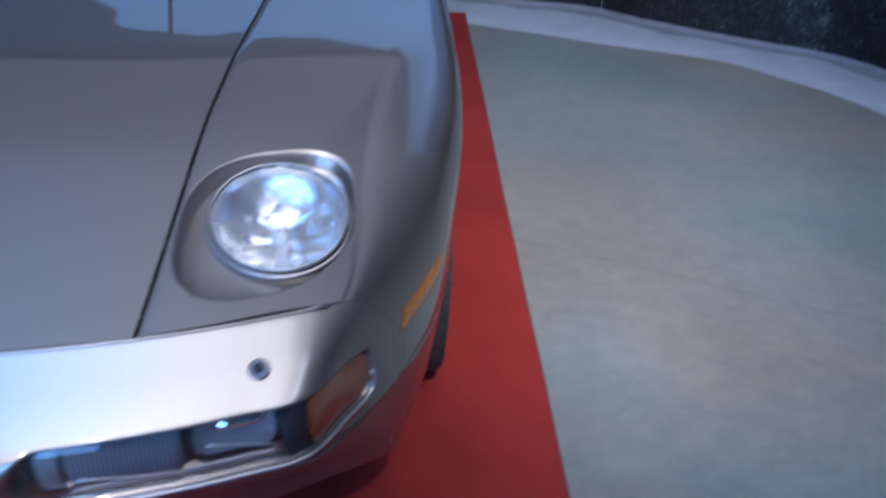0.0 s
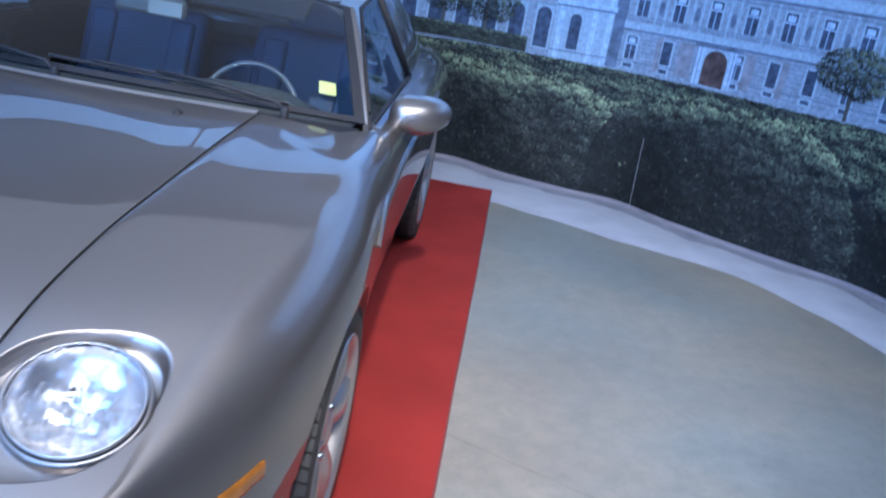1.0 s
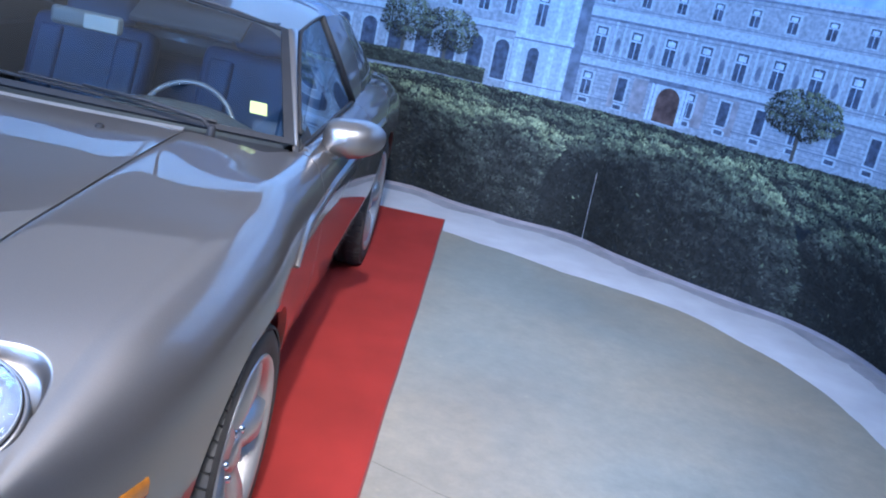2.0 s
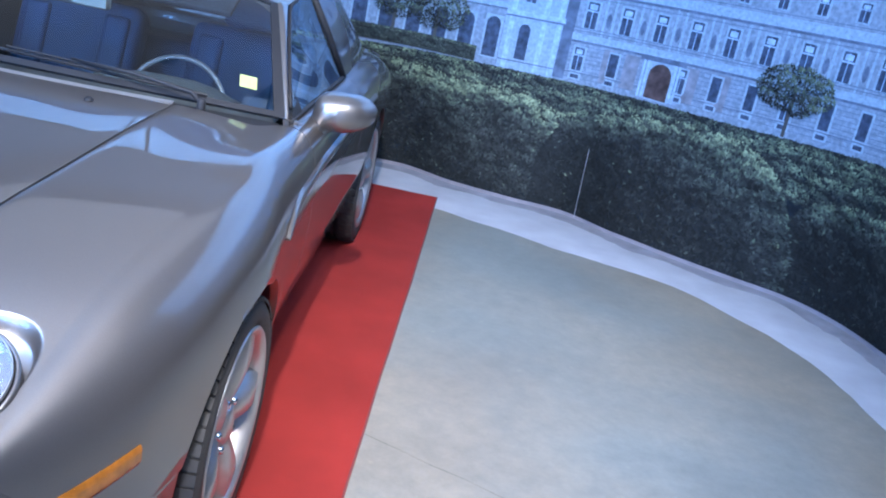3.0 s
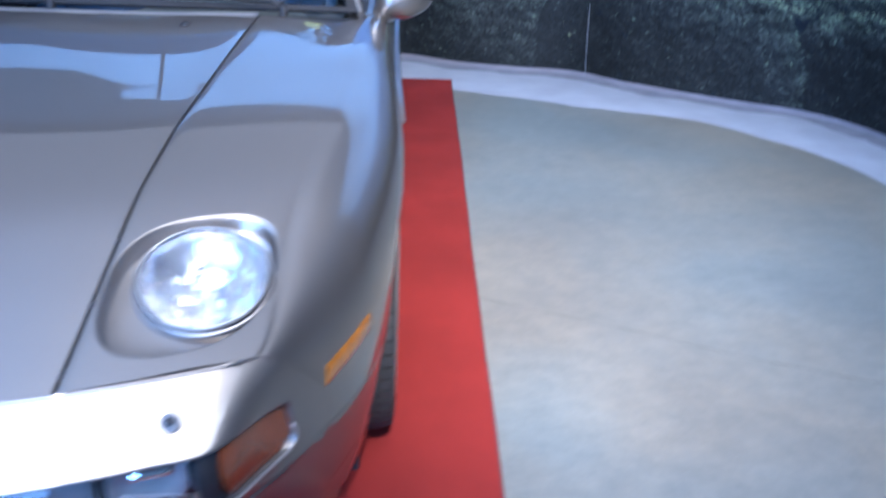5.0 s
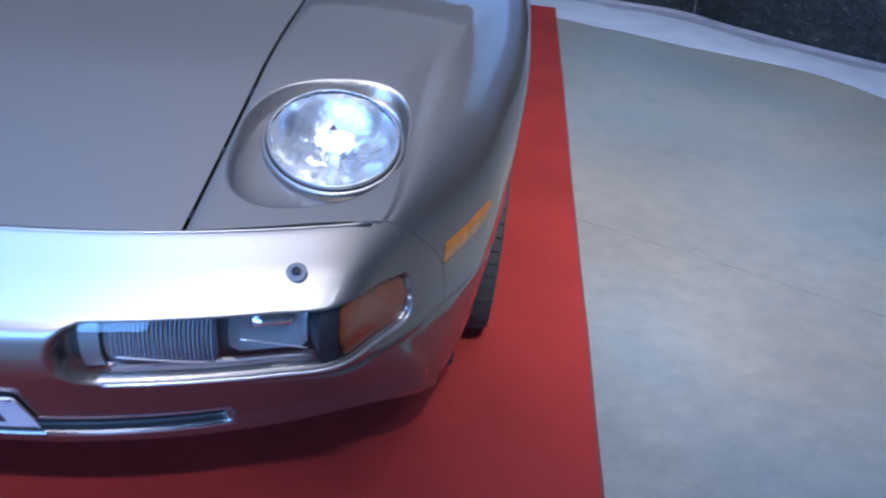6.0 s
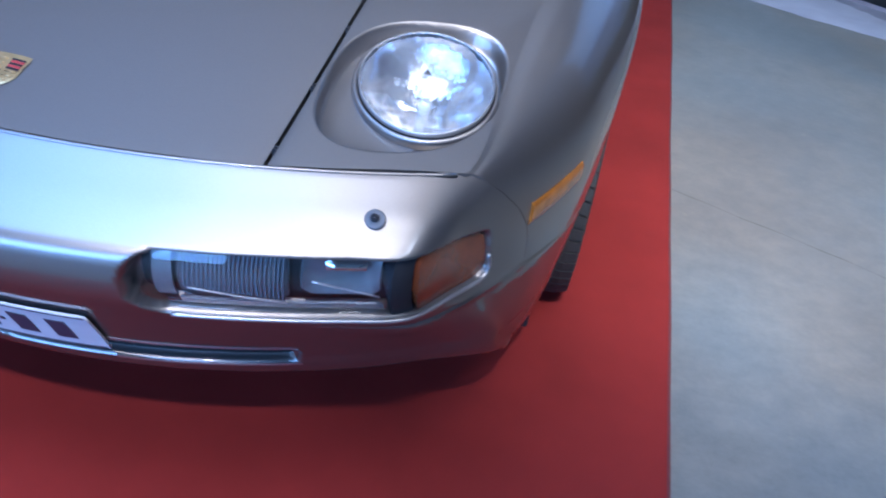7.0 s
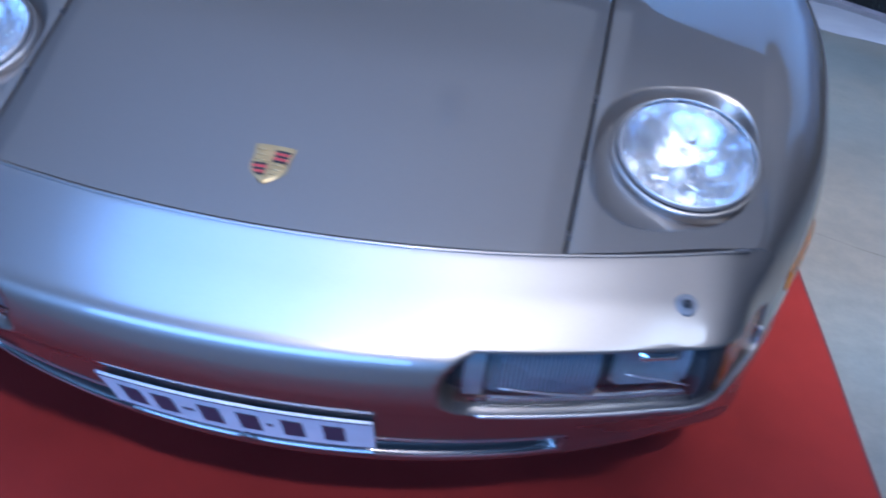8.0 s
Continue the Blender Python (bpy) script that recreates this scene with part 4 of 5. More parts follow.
for sg in (1, -1):
    ip = np.array([ws_point(np.array(sg * 0.962), t, 0.003) for t in T])
    jp = np.array([ws_point(np.array(sg * 1.0), t, 0.003) for t in T])
    grid_part("windscreen_seal", [ip, jp], BLACK_TRIM, car, lip=0.008, out=(sg * 0.3, -1, 1))
    # painted pillar from the wing's corner to the roof
    rail = np.array([[sg * (0.772 - 0.160 * t), 1.60 + 0.50 * t - 0.04 * math.sin(t * math.pi), 0.882 + 0.285 * t + 0.035 * math.sin(t * math.pi)] for t in T])
    inner = rail
    mid = (jp + inner) / 2 + np.array([sg * 0.006, -0.004, 0.008])
    grid_part("windscreen_pillar", [jp + np.array([0, 0, 0.001]), mid, inner], PAINT, car, lip=0.015, out=(sg, -1, 0.5))
    # side glass and its dark surround
    g0 = np.array([[sg * (0.768 - 0.016 * t), 1.64 + (2.60 - 1.64) * t, 0.889] for t in T])
    gt = []
    for t in T:
        if t < 0.55:
            k = t / 0.55
            gt.append([sg * (0.770 - 0.155 * k), 1.64 + 0.49 * k - 0.04 * math.sin(k * math.pi), 0.889 + 0.27 * k + 0.03 * math.sin(k * math.pi)])
        else:
            k = (t - 0.55) / 0.45
            gt.append([sg * (0.615 - 0.005 * k), 2.13 + 0.34 * k, 1.159 + 0.03 * math.sin(k * 1.6)])
    gt = np.array(gt)
    k = np.linspace(0, 1, 8)[:, None, None]
    glass = grid_part("side_window", g0[None] * (1 - k) + gt[None] * k, TINT, car, lip=0.0, out=(sg, 0, 0.4))
    glass.visible_shadow = False
    v, f = tube([gt[-1] + (gt[-2] - gt[-1]) * 0 , (gt[-1] + g0[-1]) / 2 + np.array([sg * 0.004, 0, 0]), g0[-1]], 0.013)
    data_part("window_surround", v, f, BLACK_TRIM, car, smooth=True)
    v, f = tube(list(gt[1:]), 0.006)
    data_part("window_surround", v, f, BLACK_TRIM, car, smooth=True)
    v, f = tube(list(g0), 0.008)
    data_part("window_surround", v, f, BLACK_TRIM, car, smooth=True)

crown = smooth_table([1.97, 2.4, 3.0, 3.6, 4.18], [1.218, 1.268, 1.235, 1.07, 0.85])
roof_w = smooth_table([1.97, 2.4, 3.0, 3.6, 4.18], [0.585, 0.612, 0.60, 0.58, 0.56])
R = []
for t in np.linspace(0, 1, 40):
    sx = np.linspace(-1, 1, 31)
    y0 = 1.985 + (4.18 - 1.985) * t
    w = float(roof_w(y0))
    y = y0 + 0.22 * (sx * w) ** 2 * (1 - t)
    z = crown(y0) - 0.052 * np.abs(sx) ** 2.6 - 0.03 * np.abs(sx) ** 12
    R.append(np.stack([sx * w, y, z], -1))
roof = grid_part("roof", R, PAINT, car, lip=0.015)
for sg in (1, -1):
    lo = np.array([[sg * (float(crest_x(2.612 + 1.55 * t)) + 0.001), 2.612 + 1.55 * t, float(belt_z(2.612 + 1.55 * t)) + 0.001] for t in T])
    hi = np.array([[sg * (float(roof_w(2.50 + 1.66 * t)) + 0.002), 2.50 + 1.66 * t, float(crown(2.50 + 1.66 * t)) - 0.08] for t in T])
    k = np.linspace(0, 1, 8)[:, None, None]
    P = lo[None] * (1 - k) + hi[None] * k + np.array([sg * 0.015, 0, 0]) * (4 * k * (1 - k))
    grid_part("quarter_pillar", P, PAINT, car, lip=0.01, out=(sg, 0, 0.3))

# cowl under the wipers
S2 = np.linspace(-0.74, 0.74, 31)
a_ = np.stack([S2, hood_rear(S2) - 0.003, top_z(S2, hood_rear(S2)) - 0.03], -1)
b_ = ws_bottom(S2) + np.array([0, 0.02, -0.02])
grid_part("cowl_panel", [a_, (a_ + b_) / 2 + np.array([0, 0, -0.004]), b_], BLACK_TRIM, car, lip=0.01)
# pale alloy strip standing in for the highlight on the bonnet's rear lip
edge_strip("bonnet_edge_highlight", np.stack([S2 * 0.66, hood_rear(S2 * 0.66) + 0.001, top_z(S2 * 0.66, hood_rear(S2 * 0.66))], -1), np.stack([S2 * 0.66, hood_rear(S2 * 0.66) + 0.017, top_z(S2 * 0.66, hood_rear(S2 * 0.66)) + 0.005], -1), ALLOY, lip=0.006, out=(0, -0.3, 1))


def wiper(px, tipx, s_shift):
    w = new("wiper")
    w.parent = car
    p0 = Vector((px, 1.412 + 0.20 * px * px, 0.938 - 0.03 * px * px))
    blade = []
    for t in np.linspace(0, 1, 16):
        x = px - 0.03 + (tipx - px + 0.03) * t
        q_ = ws_point(np.array(x / 0.72), 0.032 + 0.03 * t + s_shift, 0.010)
        blade.append(Vector(q_))
    v, f = tube(blade, 0.005, 6)
    data_part("blade", v, f, BLACK_TRIM, w)
    v, f = tube([b + Vector((0, -0.008, 0.012)) for b in blade[2:-3]], 0.0032, 6)
    data_part("blade_frame", v, f, BLACK_TRIM, w)
    mid = blade[8]
    v, f = tube([p0, p0 + Vector((-0.03, 0.005, 0.022)), (p0 + mid) / 2 + Vector((0, -0.02, 0.03)), mid + Vector((0, -0.008, 0.018))], [0.010, 0.007, 0.005, 0.0035], 8)
    data_part("arm", v, f, BLACK_TRIM, w, smooth=True)
    v, f = lathe([(0.012, -0.02), (0.012, 0.006), (0.008, 0.012), (0.001, 0.013)], 16, Matrix.Translation(p0))
    data_part("pivot_cap", v, f, BLACK_TRIM, w, smooth=True)


wiper(0.555, -0.10, 0.0)
wiper(-0.06, -0.70, 0.0)
for x in (0.322, -0.322):
    z = float(top_z(x, 1.30))
    v, f = lathe([(0.012, -0.002), (0.012, 0.004), (0.006, 0.009), (0.001, 0.009)], 16, Matrix.Translation((x, 1.30, z)))
    data_part("washer_nozzle", v, f, BLACK_TRIM, car, smooth=True)

# sticker behind the screen
P = [[ws_point(np.array(s), t, -0.006) for s in np.linspace(0.838, 0.902, 4)] for t in np.linspace(0.165, 0.25, 4)]
grid_part("sticker", P, STICKER, car, lip=0.001, out=(0, -1, 1), label="small square pale yellow sticker inside the windscreen")

# door mirrors
for sg in (1, -1):
    mir = new("door_mirror")
    mir.parent = car
    P = []
    for i in range(25):
        t = i / 24
        row = []
        for k in range(41):
            a = 2 * math.pi * k / 40
            r = math.sin(t * math.pi / 2) ** 0.62
            ca, sa = math.cos(a), math.sin(a)
            ex, ez = (0.42, 0.62) if ca < 0 else (1.0, 0.90)
            ox = 0.094 * math.copysign(abs(ca) ** ex, ca)
            oz = 0.063 * (1 - 0.06 * ca) * math.copysign(abs(sa) ** ez, sa) + 0.010 * ca
            cx, cz = 0.885 - 0.012 * (1 - t), 0.899 + 0.006 * (1 - t)
            y = 1.785 + 0.105 * (1 - math.cos(t * math.pi / 2)) ** 0.9 + 0.022 * ca * r
            row.append((sg * (cx + ox * r), y, cz + oz * r))
        P.append(row)
    grid_part("shell", P, PAINT, mir, lip=0.0, out=(0, -1, 0.2))
    ring = np.array(P[-1])
    ring2 = ring.mean(axis=0) + (ring - ring.mean(axis=0)) * 0.9 + np.array([0, -0.006, 0])
    grid_part("bezel", [ring, ring2], BLACK_TRIM, mir, lip=0.0, out=(0, 1, 0))
    c = ring2.mean(axis=0)
    grid_part("mirror_glass", [ring2, np.repeat(c[None], len(ring2), 0)], CHROME, mir, lip=0.0, out=(0, 1, 0))
    v, f = tube([(sg * 0.764, 1.625, 0.866), (sg * 0.775, 1.66, 0.868), (sg * 0.795, 1.73, 0.852), (sg * 0.818, 1.80, 0.850), (sg * 0.85, 1.86, 0.862)], [0.012, 0.026, 0.021, 0.020, 0.024], 14)
    data_part("stem", v, f, PAINT, mir, smooth=True)
    # plain sail piece in the window's front corner
    data_part("sail", [(sg * 0.775, 1.63, 0.882), (sg * 0.775, 1.80, 0.882), (sg * 0.735, 1.79, 0.955), (sg * 0.765, 1.63, 0.882), (sg * 0.765, 1.80, 0.882), (sg * 0.725, 1.79, 0.955)], [[0, 1, 2], [5, 4, 3], [0, 3, 4, 1], [1, 4, 5, 2], [2, 5, 3, 0]], BLACK_TRIM, mir)

# rubbing strip along the flanks
strip_z = smooth_table([1.19, 1.24, 1.32, 1.5, 2.0, 2.6, 3.0], [0.700, 0.725, 0.752, 0.765, 0.775, 0.778, 0.775])
for sg in (1, -1):
    G = []
    for k in range(9):
        h = k / 4 - 1
        row = []
        for y in np.linspace(1.19, 2.98, 70):
            w = 0.015 * min(1.0, ((y - 1.185) / 0.10)) ** 0.5
            z = float(strip_z(y)) + h * w
            row.append((sg * (float(side_at(y, z)) + 0.011 * math.sqrt(max(0.0, 1 - h * h)) + 0.001), y, z))
        G.append(row)
    grid_part("side_moulding", G, PAINT, car, lip=0.004, out=(sg, 0, 0), label="slim body-coloured rubbing strip along the flank")

# cabin
cab = new("dashboard")
cab.parent = car
D = []
for t, (y, z) in zip(range(6), ((1.56, 0.855), (1.72, 0.855), (1.86, 0.84), (1.96, 0.80), (2.0, 0.73), (2.0, 0.5))):
    xs = np.linspace(-0.70, 0.70, 25)
    bump_ = 0.062 * np.exp(-(((xs - 0.32) / 0.21) ** 4)) * (1.0 if 1.65 < y < 1.99 and z > 0.75 else 0)
    D.append(np.stack([xs, np.full(25, y) + 0.25 * xs**2 * (1 - t / 6), z + bump_], -1))
grid_part("dash_top", D, DASH, cab, lip=0.0)
part("cabin_floor", box_bm(-0.69, 0.69, 1.5, 3.4, 0.225, 0.26), DASH, cab)
part("firewall", box_bm(-0.69, 0.69, 1.40, 1.44, 0.225, 0.84), DASH, cab)
sw = new("steering_wheel")
sw.parent = car
mm = Matrix.Translation((0.297, 2.04, 0.772)) @ pose(0, 0, 0, 68, 0, 0)
ring = [mm @ Vector((0.165 * math.cos(a), 0.165 * math.sin(a), 0)) for a in np.linspace(0, 2 * math.pi, 49)]
v, f = tube(ring, 0.0085, 10)
data_part("wheel_ring", v, f, mat("grey_leather", (0.06, 0.065, 0.07), rough=0.4, var=0.15), sw, smooth=True)
for a in (0.1, math.pi - 0.1, -math.pi / 2 - 0.5, -math.pi / 2 + 0.5):
    v, f = tube([mm @ Vector((0.18 * math.cos(a), 0.18 * math.sin(a), 0)), mm @ Vector((0.03 * math.cos(a), 0.03 * math.sin(a), -0.03))], [0.012, 0.022], 8)
    data_part("wheel_spoke", v, f, DASH, sw, smooth=True)
part("hub_pad", box_bm(0.25, 0.37, 2.01, 2.08, 0.73, 0.80, 0.02), DASH, sw)


def seat(x):
    s = new("seat")
    s.parent = car
    part("cushion", box_bm(x - 0.25, x + 0.25, 2.15, 2.68, 0.36, 0.52, 0.06, 4), LEATHER, s, smooth=True)
    bm = box_bm(x - 0.25, x + 0.25, -0.07, 0.07, 0.0, 0.52, 0.055, 4)
    bmesh.ops.transform(bm, matrix=Matrix.Translation((0, 2.66, 0.46)) @ pose(0, 0, 0, -20, 0, 0), verts=bm.verts)
    part("backrest", bm, LEATHER, s, smooth=True)
    bm = box_bm(x - 0.14, x + 0.14, -0.05, 0.05, 0.0, 0.18, 0.045, 4)
    bmesh.ops.transform(bm, matrix=Matrix.Translation((0, 2.83, 0.95)) @ pose(0, 0, 0, -14, 0, 0), verts=bm.verts)
    part("head_restraint", bm, LEATHER, s, smooth=True)
    for k in (-0.16, 0.16):
        bm = box_bm(x + k - 0.05, x + k + 0.05, -0.09, -0.045, 0.05, 0.46, 0.02, 3)
        bmesh.ops.transform(bm, matrix=Matrix.Translation((0, 2.66, 0.46)) @ pose(0, 0, 0, -20, 0, 0), verts=bm.verts)
        part("side_bolster", bm, LEATHER, s, smooth=True)


seat(0.35)
seat(-0.35)
part("rear_bench", box_bm(-0.55, 0.55, 3.0, 3.35, 0.40, 0.82, 0.08, 4), LEATHER, car, smooth=True)
rv = part("cabin_mirror", box_bm(-0.125, 0.105, 1.915, 1.945, 1.050, 1.108, 0.018, 3), DASH, car, smooth=True)
part("mirror_face", box_bm(-0.118, 0.098, 1.944, 1.948, 1.055, 1.103), CHROME, rv)
part("mirror_back", box_bm(-0.012, 0.098, 1.907, 1.916, 1.056, 1.102, 0.003), mat("pale_grey_plastic", (0.11, 0.11, 0.09), rough=0.5), rv)
for x in (0.30, -0.30):
    bm = box_bm(x - 0.18, x + 0.18, -0.01, 0.01, -0.13, 0.0, 0.008)
    bmesh.ops.transform(bm, matrix=Matrix.Translation((0, 2.04, 1.175)) @ pose(0, 0, 0, -62, 0, 0), verts=bm.verts)
    vis = part("sun_visor", bm, mat("visor_vinyl", (0.006, 0.008, 0.012), rough=0.8, spec=0.2), car)
part("roof_lining", box_bm(-0.55, 0.55, 2.06, 3.1, 1.165, 1.175, 0.004), mat("dark_roof_cloth", (0.012, 0.018, 0.028), rough=0.9), car)

# ---- carpet, floor joint, pale border ----
CE = 1.148  # carpet's edge
bm = bmesh.new()
nx, ny = 2, 120
vs = []
for j in range(ny + 1):
    y = -0.65 + (4.425 + 0.65) * j / ny
    w = 0.0016 * math.sin(y * 2.6) + 0.0007 * math.sin(y * 9)
    vs.append([bm.verts.new((x, y, z)) for x, z in ((-CE + w, 0.001), (-CE + w, 0.006), (CE + w, 0.006), (CE + w, 0.001))])
for j in range(ny):
    for k in range(3):
        bm.faces.new((vs[j][k], vs[j][k + 1], vs[j + 1][k + 1], vs[j + 1][k]))
bm.faces.new(vs[0][::-1])
bm.faces.new(vs[-1])
bmesh.ops.recalc_face_normals(bm, faces=bm.faces)
carpet = tagged(part("carpet", bm, CARPET), "flat red carpet runner laid on the concrete floor", "carpet")

v, f = [], []
for j in range(ny + 1):
    y = -0.645 + (4.42 + 0.645) * j / ny
    w = 0.0016 * math.sin(y * 2.6) + 0.0007 * math.sin(y * 9)
    v += [(CE + w - 0.006, y, 0.0066), (CE + w - 0.0025, y, 0.0076), (CE + w + 0.001, y, 0.0066), (CE + w + 0.0015, y, 0.0008)]
    if j:
        for k in range(3):
            a = 4 * j + k
            f.append([a - 4, a - 3, a + 1, a])
data_part("edge_binding", v, f, BINDING, carpet, "thin dark stitched edge", smooth=True)

pts = []
for i in range(60):
    t = i / 59
    x = CE + 0.004 + t * 3.2
    pts.append((x, 1.568 - 0.47 * (x - CE) + 0.02 * (x - CE) ** 2 + 0.006 * math.sin(x * 9) + 0.003 * math.sin(x * 31)))
v, f = [], []
for i, (x, y) in enumerate(pts):
    w = 0.0021 + 0.0012 * math.sin(i * 1.7)
    v += [(x, y - w, 0.0012), (x, y + w, 0.0012)]
    if i:
        f.append([2 * i - 2, 2 * i - 1, 2 * i + 1, 2 * i])
tagged(data_part("floor_joint", v, f, GROOVE), "thin meandering crack line across the concrete floor", "floor joint", kind="structure")

# the curved mural wall, seen from above: an arc about (0.85, 2.3)
WC = (0.85, 2.3)
wall_r = smooth_table([-30, 10, 21, 28, 35, 40, 48, 57, 66, 74, 82, 91, 105, 125, 150], [2.66, 2.68, 2.73, 2.76, 2.72, 2.62, 2.52, 2.50, 2.58, 2.52, 2.54, 2.70, 2.62, 2.66, 2.66])


def wall_point(th, z, off=0.0):
    """A place on the mural; the folds at its foot fade upwards."""
    k = 1.0 - 0.75 * step01(z / 0.9)
    r = 2.62 + (float(wall_r(th)) - 2.62) * k - off
    a = radians(th)
    return (WC[0] + r * math.cos(a), WC[1] + r * math.sin(a), z)


inner_r = smooth_table([-30, 2, 12, 22, 31, 40, 50, 60, 72, 85, 100, 150], [2.25, 2.25, 2.24, 2.22, 2.16, 2.12, 1.98, 1.88, 1.88, 1.95, 2.05, 2.1])
v, f = [], []
N = 180
for i in range(N + 1):
    th = -30 + 207 * i / N
    ro = float(wall_r(th)) - 0.004
    ri = float(inner_r(th)) + 0.012 * noise.noise((th * 0.21, 0, 0)) + 0.008 * noise.noise((th * 0.9, 3, 0))
    a = radians(th)
    for r, z in ((ri, 0.0015), (ri + 0.006, 0.004), (ro, 0.004)):
        v.append((WC[0] + r * math.cos(a), WC[1] + r * math.sin(a), z))
    if i:
        k = 3 * i
        f += [[k - 3, k, k + 1, k - 2], [k - 2, k + 1, k + 2, k - 1]]
tagged(data_part("floor_border", v, f, BORDER, smooth=True), "pale bluish painted floor border along the mural", "floor border", kind="structure")

# darker strip between the border and the mural
v, f = [], []
N = 260
for i in range(N + 1):
    th = -30 + 207 * i / N
    ro = float(wall_r(th)) - 0.003
    ri = ro - 0.125 - 0.05 * noise.noise((th * 0.16, 7, 0)) - 0.02 * noise.noise((th * 0.7, 5, 0))
    a = radians(th)
    for r, z in ((ri, 0.0042), (ri + 0.004, 0.0062), (ro, 0.0062)):
        v.append((WC[0] + r * math.cos(a), WC[1] + r * math.sin(a), z))
    if i:
        k = 3 * i
        f += [[k - 3, k, k + 1, k - 2], [k - 2, k + 1, k + 2, k - 1]]
tagged(data_part("floor_trim", v, f, STRIP, smooth=True), "dull grey strip at the foot of the mural", "floor trim", kind="structure")

# ---- the printed mural on its curved wall ----
mural = thing("wall_mural", "curved printed photo mural of clipped hedges before a pale stone palace", "mural")
PAPER = mat("mural_sky_print", (0.60, 0.76, 0.92), rough=0.7, var=0.10, scale=1.2, spec=0.2)
STONE = mat("printed_pale_stone", (0.172, 0.212, 0.276), rough=0.6, var=0.28, scale=42, spec=0.15)
STONE_L = mat("printed_light_stone", (0.222, 0.291, 0.376), rough=0.6, var=0.22, scale=60, spec=0.15)
STONE_D = mat("printed_shaded_stone", (0.085, 0.110, 0.165), rough=0.6, var=0.35, scale=18, spec=0.15)
PANE = mat("printed_dark_pane", (0.038, 0.052, 0.088), rough=0.55, var=0.5, scale=30, spec=0.15)
PANE_L = mat("printed_pale_sash", (0.27, 0.36, 0.50), rough=0.55, var=0.25, scale=40, spec=0.15)
WARM = mat("printed_brown_gate", (0.060, 0.042, 0.042), rough=0.6, var=0.6, scale=16, spec=0.15)
SLATE = mat("printed_slate_roof", (0.200, 0.300, 0.470), rough=0.6, var=0.2, scale=14, spec=0.15)
HEDGE_BASE = mat("printed_hedge_shade", (0.008, 0.011, 0.015), rough=0.65, var=0.5, scale=25, spec=0.15)
LEAF = [mat("printed_leaf", c, rough=0.6, var=0.3, scale=9, island=True, spec=0.15) for c in (
    (0.009, 0.010, 0.010), (0.017, 0.019, 0.018), (0.028, 0.033, 0.029), (0.043, 0.052, 0.042), (0.066, 0.082, 0.058), (0.096, 0.118, 0.078), (0.135, 0.162, 0.100), (0.180, 0.212, 0.124))]
BARK = mat("printed_bark", (0.03, 0.03, 0.03), rough=0.6)


def sheet(name, th0, th1, z0, z1, layer, material, nz=1, label="", parent=None):
    """A flat printed field lying on the mural; z0, z1: numbers or functions of the angle."""
    n = max(1, int(abs(th1 - th0) / 1.2))
    fz0 = z0 if callable(z0) else (lambda t: z0)
    fz1 = z1 if callable(z1) else (lambda t: z1)
    nz = max(nz, math.ceil((fz1(th0) - fz0(th0)) / 0.06 - 0.5))
    v, f = [], []
    for i in range(n + 1):
        t = th0 + (th1 - th0) * i / n
        for j in range(nz + 1):
            z = fz0(t) + (fz1(t) - fz0(t)) * j / nz
            v.append(wall_point(t, z, 0.0012 * layer))
    for i in range(n):
        for j in range(nz):
            a = i * (nz + 1) + j
            f.append([a, a + nz + 1, a + nz + 2, a + 1])
    return data_part(name, v, f, material, parent or mural, label)


mural_top = smooth_table([-25, 90, 97, 104, 110, 118, 124, 130, 135, 140, 146, 175], [3.4, 3.35, 3.16, 3.07, 3.02, 2.95, 2.80, 2.68, 2.50, 2.38, 2.26, 2.2])
sky_low = smooth_table([88, 95, 100, 104, 107, 110, 118, 125, 135, 140, 146, 175], [1.72, 1.76, 1.88, 2.02, 2.20, 2.44, 2.53, 2.46, 2.28, 2.14, 2.02, 1.9])
sheet("paper", 4, 175, 0.0, lambda t: float(mural_top(t)), 0, PAPER, nz=16)
tagged(sheet("hem", 4, 175, 0.002, 0.028, 9, HEM), label="grey unprinted bottom hem")


def tilt(th):
    return (57 - th) * 0.0016


def band(name, th0, th1, z0, z1, layer, material):
    return sheet(name, th0, th1, lambda t: z0 + tilt(t), lambda t: z1 + tilt(t), layer, material)


# palace, right wing
band("printed_wall", 4, 71.5, 0.74, 1.60, 1, STONE)
band("printed_roof", 4, 71.5, 1.60, 1.80, 1, SLATE)
for z0, z1, m_ in ((1.045, 1.058, STONE_D), (1.058, 1.098, STONE_L), (1.325, 1.34, STONE_D), (1.34, 1.392, STONE_L), (1.565, 1.578, STONE_D), (1.578, 1.61, STONE_L), (0.868, 0.874, STONE_D)):
    band("printed_cornice", 4, 71.5, z0, z1, 2, m_)
for i in range(9):
    band("printed_course", 4, 71.5, 0.838 + 0.0235 * i, 0.8405 + 0.0235 * i, 1.6, STONE_D)
for z in (1.112, 1.128, 1.305, 1.405, 1.545):
    band("printed_course", 4, 71.5, z, z + 0.0035, 2.5, STONE_D)
# pavilion and left wing
band("printed_wall", 71.5, 79.5, 0.74, 1.95, 1, STONE_L)
band("printed_wall", 79.5, 175, 0.74, 1.52, 1, STONE)
band("printed_roof", 79.5, 175, 1.52, 1.74, 1, SLATE)
sheet("printed_roof", 88, 175, 1.70, lambda t: float(sky_low(t)), 1.5, STONE_D, label="tall shaded palace roof")
for z0, z1, m_ in ((1.155, 1.165, STONE_D), (1.165, 1.20, STONE_L), (1.50, 1.53, STONE_L)):
    band("printed_cornice", 79.5, 175, z0, z1, 2, m_)
